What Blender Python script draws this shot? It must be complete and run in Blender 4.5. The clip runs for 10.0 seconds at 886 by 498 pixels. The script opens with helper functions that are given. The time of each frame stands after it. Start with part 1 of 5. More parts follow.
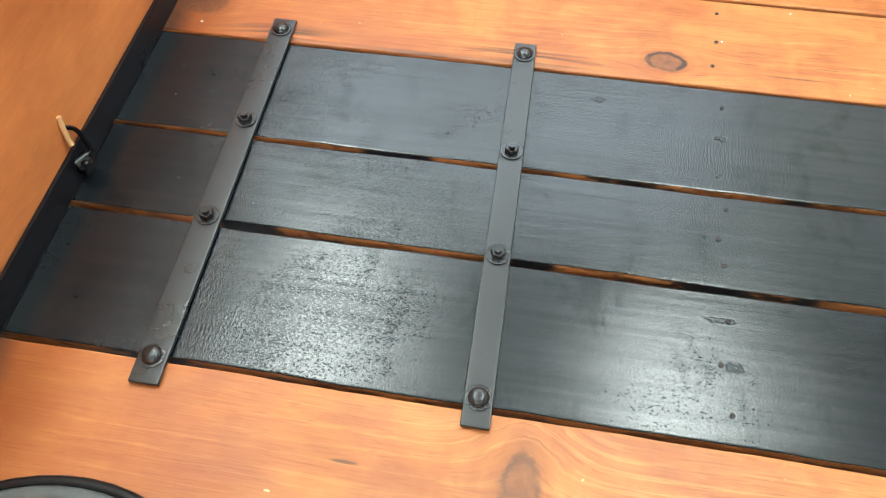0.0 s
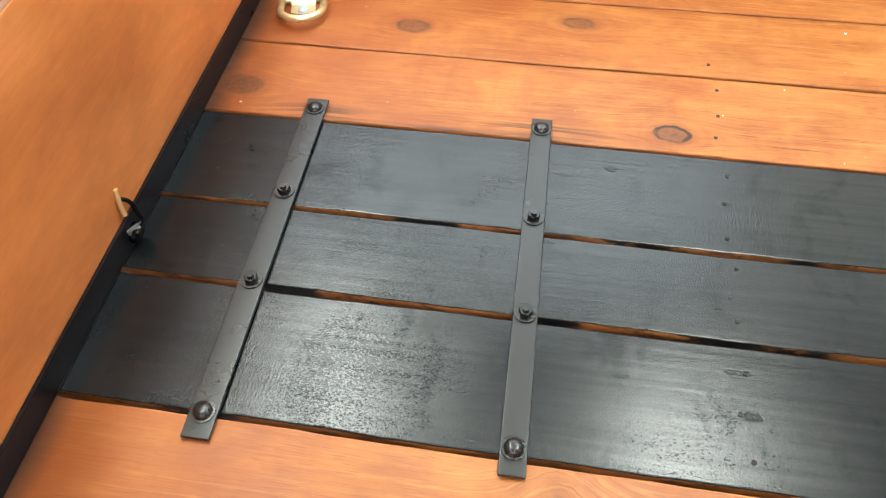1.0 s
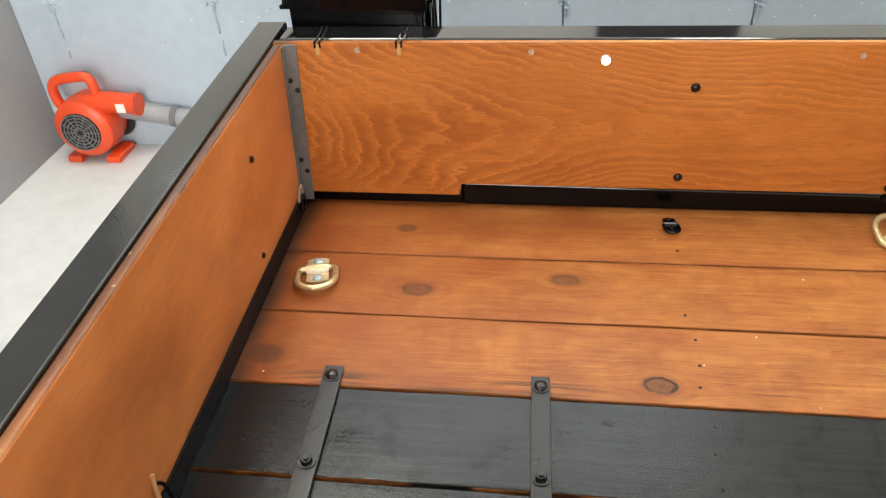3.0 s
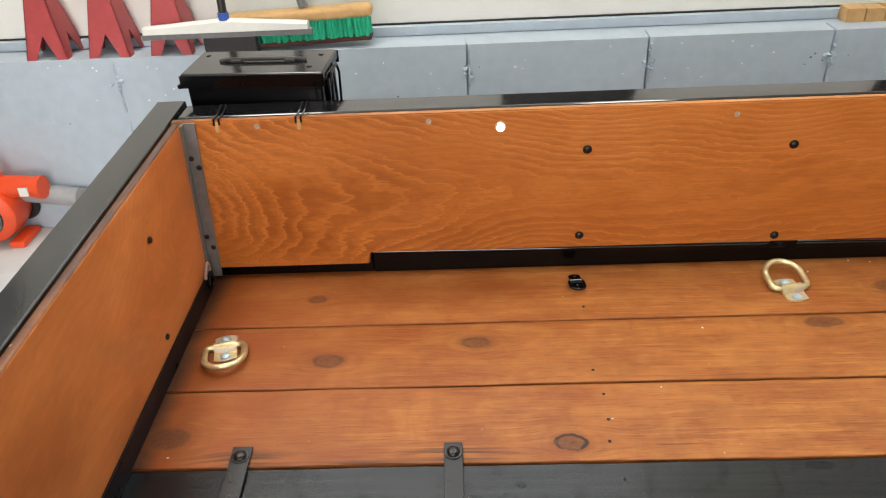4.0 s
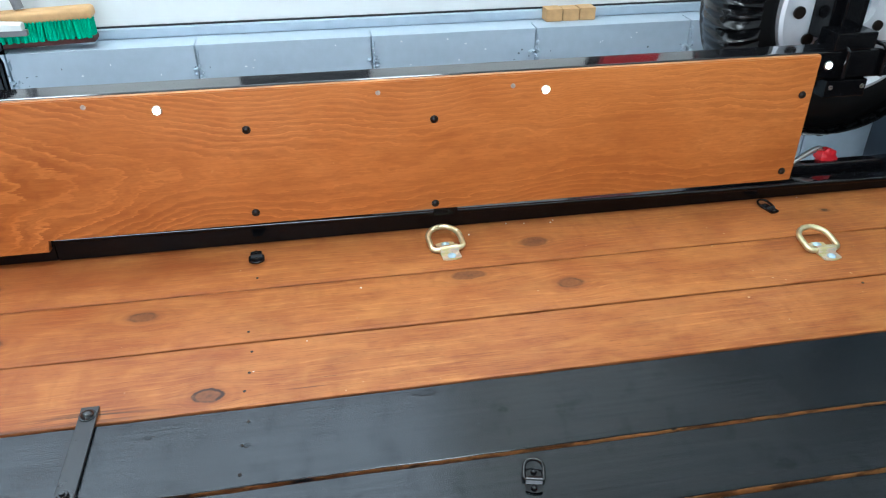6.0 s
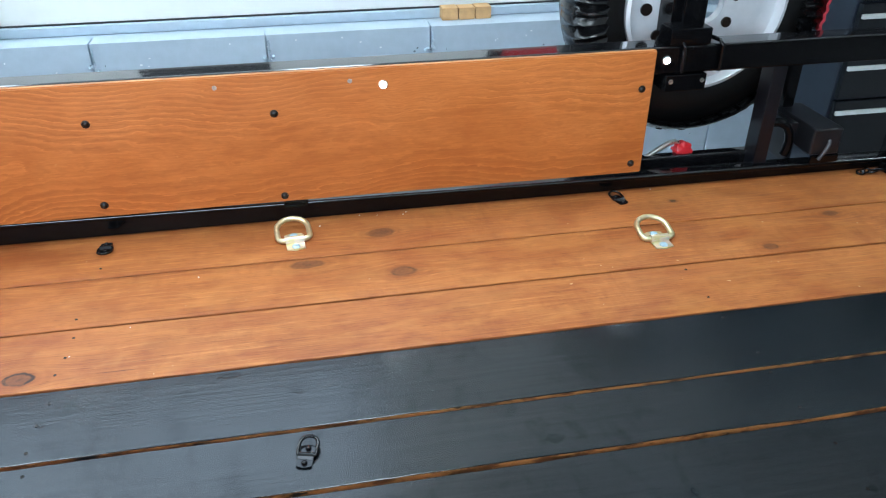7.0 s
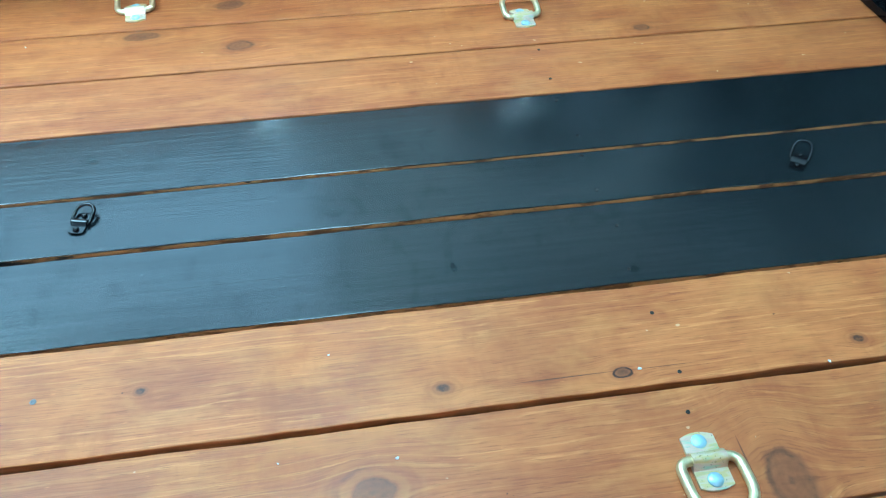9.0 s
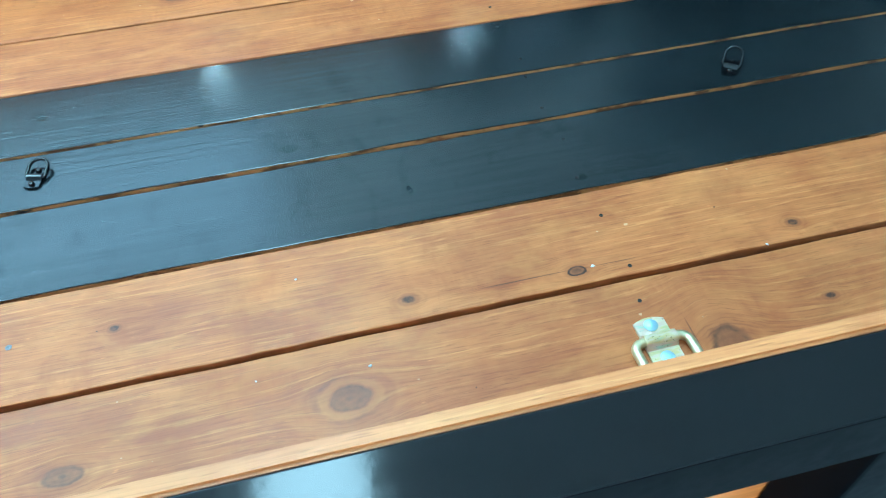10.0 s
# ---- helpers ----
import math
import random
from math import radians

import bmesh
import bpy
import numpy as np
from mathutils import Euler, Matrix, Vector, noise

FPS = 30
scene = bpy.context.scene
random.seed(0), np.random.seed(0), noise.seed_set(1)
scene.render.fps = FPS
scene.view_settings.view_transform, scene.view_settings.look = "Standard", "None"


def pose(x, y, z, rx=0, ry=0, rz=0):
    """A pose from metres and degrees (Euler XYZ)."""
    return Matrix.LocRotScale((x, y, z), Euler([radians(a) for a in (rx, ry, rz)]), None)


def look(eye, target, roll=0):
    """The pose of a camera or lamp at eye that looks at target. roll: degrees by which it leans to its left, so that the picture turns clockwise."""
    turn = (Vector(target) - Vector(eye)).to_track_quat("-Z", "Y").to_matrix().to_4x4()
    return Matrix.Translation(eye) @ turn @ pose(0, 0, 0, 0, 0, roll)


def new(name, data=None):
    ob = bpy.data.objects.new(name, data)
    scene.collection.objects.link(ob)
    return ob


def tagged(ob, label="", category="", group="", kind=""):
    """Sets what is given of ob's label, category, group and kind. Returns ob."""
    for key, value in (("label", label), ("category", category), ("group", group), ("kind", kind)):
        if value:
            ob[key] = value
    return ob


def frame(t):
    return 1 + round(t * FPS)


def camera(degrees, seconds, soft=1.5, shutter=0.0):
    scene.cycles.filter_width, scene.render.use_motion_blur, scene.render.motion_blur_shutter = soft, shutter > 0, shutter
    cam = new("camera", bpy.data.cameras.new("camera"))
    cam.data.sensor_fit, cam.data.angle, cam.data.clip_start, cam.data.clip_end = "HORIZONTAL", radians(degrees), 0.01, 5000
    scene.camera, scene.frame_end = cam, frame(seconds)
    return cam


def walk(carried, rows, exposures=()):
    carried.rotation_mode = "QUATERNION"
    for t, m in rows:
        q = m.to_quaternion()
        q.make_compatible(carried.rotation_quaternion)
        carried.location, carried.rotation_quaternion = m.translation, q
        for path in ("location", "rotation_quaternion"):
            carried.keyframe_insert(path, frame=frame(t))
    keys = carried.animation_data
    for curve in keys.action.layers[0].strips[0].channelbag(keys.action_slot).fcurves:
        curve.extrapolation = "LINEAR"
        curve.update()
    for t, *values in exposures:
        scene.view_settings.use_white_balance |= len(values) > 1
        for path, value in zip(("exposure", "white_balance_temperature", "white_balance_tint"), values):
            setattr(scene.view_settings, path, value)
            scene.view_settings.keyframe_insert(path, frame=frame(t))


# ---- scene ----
cam = camera(61.29, 10.0, soft=1.15, shutter=0.1)
PATH = [
    (0, (0.403, -0.909, 0.504), (0.183, 0.161, -1.171), -2.1),
    (0.2, (0.409, -0.921, 0.521), (0.163, 0.208, -1.112), -2.2),
    (0.5, (0.41, -0.931, 0.521), (0.143, 0.243, -1.076), -2.6),
    (1, (0.38, -0.944, 0.534), (0.147, 0.28, -1.03), -2.0),
    (1.5, (0.355, -0.966, 0.542), (0.136, 0.303, -0.988), -1.9),
    (2, (0.347, -0.983, 0.576), (0.117, 0.361, -0.887), -2.3),
    (2.2, (0.347, -0.977, 0.586), (0.107, 0.401, -0.843), -2.7),
    (2.5, (0.348, -0.968, 0.6), (0.096, 0.482, -0.755), -3.1),
    (2.7, (0.356, -0.951, 0.621), (0.089, 0.539, -0.686), -3.8),
    (3, (0.367, -0.943, 0.642), (0.118, 0.634, -0.564), -3.5),
    (3.2, (0.382, -0.937, 0.653), (0.144, 0.672, -0.51), -3.9),
    (4.3, (0.421, -0.949, 0.641), (0.437, 0.745, -0.422), -2.3),
    (4.5, (0.446, -0.956, 0.637), (0.519, 0.738, -0.424), -1.9),
    (5, (0.539, -0.997, 0.645), (0.706, 0.694, -0.41), -1.2),
    (5.5, (0.625, -1.037, 0.637), (0.87, 0.641, -0.423), -0.5),
    (5.7, (0.638, -1.04, 0.624), (0.921, 0.639, -0.425), -0.1),
    (6.8, (0.857, -1.149, 0.627), (1.16, 0.534, -0.41), -0.2),
    (7, (0.906, -1.147, 0.627), (1.215, 0.534, -0.411), -0.2),
    (7.5, (1.013, -1.119, 0.634), (1.334, 0.542, -0.432), 0.4),
    (7.7, (1.052, -1.120, 0.643), (1.361, 0.520, -0.459), 0.5),
    (7.8, (1.067, -1.125, 0.643), (1.371, 0.497, -0.488), 0.8),
    (8, (1.097, -1.135, 0.624), (1.38, 0.444, -0.57), 0.9),
    (8.2, (1.125, -1.155, 0.609), (1.386, 0.385, -0.640), 1.1),
    (8.5, (1.147, -1.168, 0.597), (1.379, 0.308, -0.733), 0.9),
    (9, (1.179, -1.19, 0.577), (1.37, 0.187, -0.861), -0.4),
    (9.5, (1.188, -1.204, 0.567), (1.386, 0.117, -0.921), -1.7),
    (9.7, (1.185, -1.217, 0.562), (1.401, 0.093, -0.934), -2.2),
    (10, (1.173, -1.243, 0.566), (1.451, 0.046, -0.938), -2.0),
]
EXPOSURES = [(0, 0.92, 6250, 1), (0.8, 0.81, 6650, 3), (1.5, 0.68, 6650, 5), (2.5, 0.36, 6950, 9), (3.2, -0.05, 7300, 9), (4.5, -0.2, 7250, 13), (5.0, -0.12, 6600, 11), (5.6, 0.06, 5850, 5),
             (7.6, 0.36, 5300, 1), (8.2, 0.52, 4700, -8), (8.7, 0.58, 4130, -20), (9.4, 0.54, 4250, -22), (10, 0.66, 4180, -23)]
walk(cam, [(t, look(e, g, r)) for t, e, g, r in PATH],
     exposures=EXPOSURES)

# ---- world and light ----
world = bpy.data.worlds.new("world")
scene.world = world
world.use_nodes = True
wn = world.node_tree.nodes
sky = wn.new("ShaderNodeTexSky")
sky.sky_type, sky.sun_disc = "NISHITA", False
sky.sun_elevation, sky.sun_rotation = radians(40), radians(160)
wn["Background"].inputs[1].default_value = 0.12
world.node_tree.links.new(sky.outputs[0], wn["Background"].inputs[0])


def area_lamp(name, m, sx, sy, power, colour):
    lamp = bpy.data.lights.new(name, "AREA")
    lamp.shape, lamp.size, lamp.size_y = "RECTANGLE", sx, sy
    lamp.energy, lamp.color = power, colour
    ob = new(name, lamp)
    ob.matrix_world = m
    return ob


# daylight through the open garage door and the window, and the lit ceiling panels
area_lamp("doorway_daylight", look((0.05, -3.05, 0.8), (0.3, 0.0, 0.3)), 1.8, 2.1, 72, (0.95, 0.98, 1.0))
area_lamp("window_daylight", look((0.11, 0.845, 1.47), (0.11, -1.0, 1.07)), 1.78, 0.84, 14, (0.88, 0.95, 1.0))


# ---- node helpers ----
class Graph:
    def __init__(self, name):
        self.mat = bpy.data.materials.new(name)
        self.mat.use_nodes = True
        self.t = self.mat.node_tree
        self.bsdf = self.t.nodes["Principled BSDF"]

    def node(self, kind):
        return self.t.nodes.new(kind)

    def put(self, socket, value):
        if isinstance(value, bpy.types.NodeSocket):
            self.t.links.new(value, socket)
        else:
            socket.default_value = value

    def math(self, op, a, b=0.0, c=0.0):
        n = self.node("ShaderNodeMath")
        n.operation = op
        for i, v in enumerate((a, b, c)):
            self.put(n.inputs[i], v)
        return n.outputs[0]

    def coords(self):
        return self.node("ShaderNodeTexCoord").outputs["Object"]

    def random(self):
        return self.node("ShaderNodeObjectInfo").outputs["Random"]

    def xyz(self, v):
        n = self.node("ShaderNodeSeparateXYZ")
        self.put(n.inputs[0], v)
        return n.outputs

    def vec(self, x, y, z):
        n = self.node("ShaderNodeCombineXYZ")
        for i, v in enumerate((x, y, z)):
            self.put(n.inputs[i], v)
        return n.outputs[0]

    def noise(self, v, scale, detail=4.0, rough=0.55, distort=0.0):
        n = self.node("ShaderNodeTexNoise")
        self.put(n.inputs["Vector"], v)
        for key, value in (("Scale", scale), ("Detail", detail), ("Roughness", rough), ("Distortion", distort)):
            n.inputs[key].default_value = value
        return n.outputs["Fac"]

    def ramp(self, fac, *stops):
        n = self.node("ShaderNodeValToRGB")
        self.put(n.inputs[0], fac)
        el = n.color_ramp.elements
        while len(el) < len(stops):
            el.new(0.5)
        for e, (p, c) in zip(el, stops):
            e.position, e.color = p, (*c, 1) if isinstance(c, tuple) else (c, c, c, 1)
        return n.outputs[0]

    def mix(self, fac, a, b, mode="MIX"):
        n = self.node("ShaderNodeMix")
        n.data_type, n.blend_type = "RGBA", mode
        for s, v in ((n.inputs[0], fac), (n.inputs[6], a), (n.inputs[7], b)):
            self.put(s, (*v, 1) if isinstance(v, tuple) and len(v) == 3 else v)
        return n.outputs[2]

    def bump(self, height, strength, dist):
        n = self.node("ShaderNodeBump")
        n.inputs["Strength"].default_value, n.inputs["Distance"].default_value = strength, dist
        self.put(n.inputs["Height"], height)
        self.put(self.bsdf.inputs["Normal"], n.outputs[0])

    def set(self, **values):
        for key, value in values.items():
            s = self.bsdf.inputs[key.replace("_", " ")]
            self.put(s, (*value, 1) if isinstance(value, tuple) else value)
        return self.mat


def plain(name, colour, rough, metal=0.0, vary=0.15, scale=40.0, bump=0.0, spec=0.5, coat=0.0):
    """A surface of one colour with fine mottling, uneven gloss and faint relief."""
    g = Graph(name)
    v = g.coords()
    fine, broad = g.noise(v, scale, 5), g.noise(v, scale / 9, 3)
    both = g.math("MULTIPLY_ADD", fine, 0.5, g.math("MULTIPLY", broad, 0.5))
    dark = tuple(c * (1 - vary) for c in colour)
    light = tuple(min(1, c * (1 + vary)) for c in colour)
    col = g.ramp(both, (0.35, dark), (0.65, light))
    r = g.ramp(both, (0.3, max(0.02, rough * (1 - vary * 0.7))), (0.7, min(1, rough * (1 + vary * 0.8))))
    if bump:
        g.bump(fine, 0.5, bump)
    return g.set(Base_Color=col, Roughness=r, Metallic=metal, Specular_IOR_Level=spec, Coat_Weight=coat, Coat_Roughness=0.05)


def spot(g, x, y, at, wobble, scale):
    """Distance from a worn oval (x, y, length, width), 1 at its uneven rim."""
    kx, ky, kl, kw = at[:4]
    dx = g.math("DIVIDE", g.math("SUBTRACT", x, kx), kl / 2)
    dy = g.math("DIVIDE", g.math("SUBTRACT", y, ky), kw / 2)
    d = g.math("SQRT", g.math("ADD", g.math("MULTIPLY", dx, dx), g.math("MULTIPLY", dy, dy)))
    rag = g.math("MULTIPLY", g.math("SUBTRACT", g.noise(g.vec(x, y, kx), scale, 4), 0.5), wobble)
    return g.math("ADD", d, rag), dy


def stained_wood(name, knots, dark=(0.27, 0.075, 0.017), light=(0.455, 0.165, 0.042), rough=0.46, smears=(), cracks=(), figure=0.5):
    """Orange-stained softwood with the grain along x; knots: (x, y, length, width, 1 for a dark rim or 2 for a faint one)."""
    g = Graph(name)
    x, y, z = g.xyz(g.coords())
    seed = g.math("MULTIPLY", g.random(), 37.0)
    sway = g.noise(g.vec(g.math("MULTIPLY", x, 3.0), g.math("MULTIPLY", y, 9.0), seed), 1.0, 2)
    bent, core, ring, rim, collar = g.math("MULTIPLY_ADD", sway, 0.014, y), 0.0, 0.0, 0.0, 0.0
    for knot in knots:
        kl, kw = knot[2:4]
        d, dy = spot(g, x, y, knot, 0.7, 1.8 / kl)
        near = g.math("POWER", 2.718, g.math("MULTIPLY", g.math("MULTIPLY", d, d), -0.2))
        bent = g.math("ADD", bent, g.math("MULTIPLY", g.math("MULTIPLY", near, dy), -kw * 0.42))
        if kl < 0.022 and len(knot) == 4:      # a small dead knot, nearly black
            rag = g.ramp(g.noise(g.vec(x, y, kl), 260.0, 3), (0.38, 0.55), (0.54, 1.0))
            rim = g.math("MAXIMUM", rim, g.math("MULTIPLY", rag, g.ramp(g.math("MULTIPLY", d, 0.5), (0.0, 0.9), (0.3, 0.85), (0.46, 0.0))))
            core = g.math("MAXIMUM", core, g.ramp(g.math("MULTIPLY", d, 0.5), (0.3, 0.55), (0.75, 0.0)))
        elif len(knot) > 4 and knot[4] == 3:      # a brown heart with a split, in a pale collar
            q = g.math("MULTIPLY", d, 0.33)
            core = g.math("MAXIMUM", core, g.ramp(q, (0.0, 0.85), (0.1, 0.5), (0.24, 0.65), (0.3, 0.75), (0.36, 0.1)))
            hoop = g.ramp(g.noise(g.vec(x, y, kl), 1.1 / kl, 3), (0.4, 0.0), (0.6, 0.5))
            rim = g.math("MAXIMUM", rim, g.math("MULTIPLY", hoop, g.ramp(q, (0.48, 0.0), (0.54, 0.7), (0.57, 0.7), (0.63, 0.0))))
            collar = g.math("MAXIMUM", collar, g.ramp(q, (0.34, 0.0), (0.4, 0.22), (0.48, 0.2), (0.54, 0.0), (0.68, 0.0), (0.76, 0.1), (0.86, 0.0)))
        elif len(knot) > 4 and knot[4] == 2:
            core = g.math("MAXIMUM", core, g.ramp(g.math("MULTIPLY", d, 0.5), (0.0, 0.9), (0.3, 0.7), (0.42, 0.75), (0.56, 0.0)))
        elif len(knot) > 4:
            core = g.math("MAXIMUM", core, g.ramp(g.math("MULTIPLY", d, 0.5), (0.0, 0.85), (0.3, 0.65), (0.44, 0.75), (0.54, 0.0)))
            broken = g.ramp(g.noise(g.vec(x, y, kl), 1.6 / kl, 3), (0.36, 0.1), (0.48, 1.0))
            rim = g.math("MAXIMUM", rim, g.math("MULTIPLY", broken, g.ramp(g.math("MULTIPLY", d, 0.5), (0.36, 0.0), (0.44, 1.0), (0.5, 1.0), (0.58, 0.0))))
        else:
            core = g.math("MAXIMUM", core, g.ramp(g.math("MULTIPLY", d, 0.5), (0.0, 0.9), (0.1, 0.62), (0.28, 0.6), (0.4, 0.74), (0.47, 0.5), (0.6, 0.0)))
            worn = g.ramp(g.noise(g.vec(x, y, kl), 1.4 / kl, 3), (0.4, 0.05), (0.58, 0.5))
            rim = g.math("MAXIMUM", rim, g.math("MULTIPLY", worn, g.ramp(g.math("MULTIPLY", d, 0.5), (0.34, 0.0), (0.42, 1.0), (0.45, 1.0), (0.52, 0.0))))
        wave = g.math("PINGPONG", g.math("MULTIPLY", d, 2.4), 1.0)
        halo = g.math("MULTIPLY", g.ramp(g.math("MULTIPLY", d, 0.33), (0.33, 1.0), (0.95, 0.0)), g.math("MULTIPLY_ADD", wave, 0.5, 0.08))
        ring = g.math("MAXIMUM", ring, halo)
    grain = g.noise(g.vec(g.math("MULTIPLY", x, 1.6), g.math("MULTIPLY", bent, 26.0), seed), 3.0, 4, 0.55, 0.4)
    lines = g.noise(g.vec(g.math("MULTIPLY", x, 1.7), g.math("MULTIPLY", bent, 70.0), seed), 2.6, 4, 0.6, 0.4)
    blot = g.noise(g.vec(g.math("MULTIPLY", x, 6.0), g.math("MULTIPLY", y, 11.0), seed), 1.4, 4, 0.55, 0.3)
    fibre = g.noise(g.vec(g.math("MULTIPLY", x, 26.0), g.math("MULTIPLY", bent, 620.0), seed), 1.0, 3)
    fleck = g.noise(g.vec(g.math("MULTIPLY", x, 70.0), g.math("MULTIPLY", bent, 420.0), seed), 1.0, 2)
    tone = g.math("MULTIPLY_ADD", lines, 0.16, g.math("MULTIPLY_ADD", grain, 0.14, g.math("MULTIPLY_ADD", blot, 0.46, g.math("MULTIPLY", fibre, 0.24))))
    mid = tuple(a * 0.42 + b * 0.58 for a, b in zip(dark, light))
    col = g.ramp(tone, (0.3, tuple(c * 0.6 for c in dark)), (0.39, dark), (0.5, mid), (0.64, light))
    gold = g.ramp(g.noise(g.vec(g.math("MULTIPLY", x, 5.0), g.math("MULTIPLY", bent, 22.0), g.math("ADD", seed, 5.0)), 1.5, 4, 0.6), (0.5, 0.0), (0.7, 0.5))
    col = g.mix(gold, col, tuple(c * k for c, k in zip(light, (1.08, 1.25, 1.3))))
    # thin pale lines of early wood, strong in some stretches and gone in others
    ridge = g.math("ABSOLUTE", g.math("SUBTRACT", g.math("FRACT", g.math("MULTIPLY_ADD", grain, 2.2, g.math("MULTIPLY_ADD", bent, 88.0, g.math("MULTIPLY", fibre, 0.35)))), 0.5))
    show = g.ramp(g.noise(g.vec(g.math("MULTIPLY", x, 4.5), g.math("MULTIPLY", y, 20.0), g.math("ADD", seed, 2.0)), 1.0, 3), (0.38, 0.0), (0.52, 1.0))
    col = g.mix(g.math("MULTIPLY", g.ramp(ridge, (0.0, figure), (0.12, 0.0)), show), col, tuple(c * k for c, k in zip(light, (1.3, 1.55, 1.65))))
    pores = g.noise(g.vec(g.math("MULTIPLY", x, 45.0), g.math("MULTIPLY", bent, 800.0), g.math("ADD", seed, 1.0)), 1.0, 2)
    col = g.mix(g.ramp(pores, (0.28, 0.55), (0.4, 0.0)), col, tuple(c * 0.45 for c in dark))
    col = g.mix(g.ramp(fibre, (0.3, 0.34), (0.47, 0.0)), col, tuple(c * 0.6 for c in dark))
    col = g.mix(g.ramp(fleck, (0.68, 0.0), (0.76, 0.4)), col, tuple(min(1, c * 1.5) for c in light))
    stain = g.ramp(g.noise(g.vec(g.math("MULTIPLY", x, 1.6), g.math("MULTIPLY", y, 2.2), seed), 6.0, 4, 0.6), (0.5, 0.0), (0.72, 0.42))
    col = g.mix(stain, col, tuple(c * 0.7 for c in dark))
    mottle = g.ramp(g.noise(g.vec(x, g.math("MULTIPLY", y, 1.4), g.math("ADD", seed, 4.0)), 17.0, 4, 0.6, 0.4), (0.5, 0.0), (0.68, 0.36))
    col = g.mix(mottle, col, tuple(c * k for c, k in zip(dark, (0.9, 0.78, 0.7))))
    # smudges across the grain from sanding, and paler patches where the stain was wiped
    cross = g.noise(g.vec(g.math("MULTIPLY", x, 46.0), g.math("MULTIPLY", y, 10.0), g.math("ADD", seed, 6.0)), 1.0, 4, 0.6, 0.3)
    patchy = g.ramp(g.noise(g.vec(g.math("MULTIPLY", x, 4.0), g.math("MULTIPLY", y, 8.0), g.math("ADD", seed, 8.0)), 1.0, 3), (0.45, 0.0), (0.62, 1.0))
    col = g.mix(g.math("MULTIPLY", g.ramp(cross, (0.5, 0.0), (0.7, 0.42)), patchy), col, tuple(c * k for c, k in zip(dark, (0.85, 0.8, 0.85))))
    wiped = g.ramp(g.noise(g.vec(g.math("MULTIPLY", x, 7.0), g.math("MULTIPLY", y, 18.0), g.math("ADD", seed, 11.0)), 1.0, 4, 0.6, 0.5), (0.54, 0.0), (0.7, 0.45))
    col = g.mix(wiped, col, tuple(min(1, c * k) for c, k in zip(light, (1.12, 1.3, 1.25))))
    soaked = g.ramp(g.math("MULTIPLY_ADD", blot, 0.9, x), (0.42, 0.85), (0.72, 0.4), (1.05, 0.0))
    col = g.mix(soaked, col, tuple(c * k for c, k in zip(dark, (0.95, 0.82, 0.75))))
    spray = g.math("MULTIPLY_ADD", g.math("SUBTRACT", blot, 0.5), 0.03, x)
    col = g.mix(g.ramp(spray, (0.016, 0.85), (0.04, 0.0)), col, (0.03, 0.014, 0.01))
    for mark in smears:
        d, dy = spot(g, x, y, mark, 0.5, 60.0)
        near = g.math("POWER", 2.718, g.math("MULTIPLY", g.math("MULTIPLY", d, d), -0.35))
        col = g.mix(g.math("MULTIPLY", near, g.ramp(lines, (0.45, 1.0), (0.54, 0.0))), col, (0.045, 0.016, 0.008))
    for mark in cracks:
        d, dy = spot(g, x, y, mark, 0.5, 40.0)
        col = g.mix(g.ramp(g.math("MULTIPLY", d, 0.5), (0.35, 0.75), (0.6, 0.0)), col, (0.05, 0.02, 0.01))
    specks = g.ramp(g.noise(g.vec(x, y, seed), 130.0, 2), (0.79, 0.0), (0.81, 0.8))
    col = g.mix(specks, col, (0.05, 0.02, 0.01))
    chips = g.ramp(g.noise(g.vec(x, y, g.math("ADD", seed, 7.0)), 95.0, 1), (0.8, 0.0), (0.815, 0.8))
    col = g.mix(chips, col, (0.62, 0.42, 0.24))
    col = g.mix(g.math("MULTIPLY", ring, 0.8), col, tuple(c * 0.72 for c in dark))
    inside = g.mix(g.ramp(g.noise(g.vec(x, y, seed), 190.0, 4), (0.3, 0.0), (0.7, 1.0)), (0.15, 0.054, 0.022), (0.06, 0.021, 0.01))
    col = g.mix(collar, col, tuple(min(1, c * k) for c, k in zip(light, (1.3, 1.5, 1.5))))
    col = g.mix(core, col, inside)
    col = g.mix(rim, col, (0.035, 0.013, 0.008))
    g.bump(g.math("MULTIPLY_ADD", fibre, 0.6, g.math("MULTIPLY", lines, 1.0)), 0.4, 0.0006)
    r = g.ramp(g.math("MULTIPLY_ADD", fibre, 0.4, g.math("MULTIPLY", blot, 0.6)), (0.3, rough * 0.8), (0.7, rough * 1.4))
    return g.set(Base_Color=col, Roughness=r, Specular_IOR_Level=0.42)


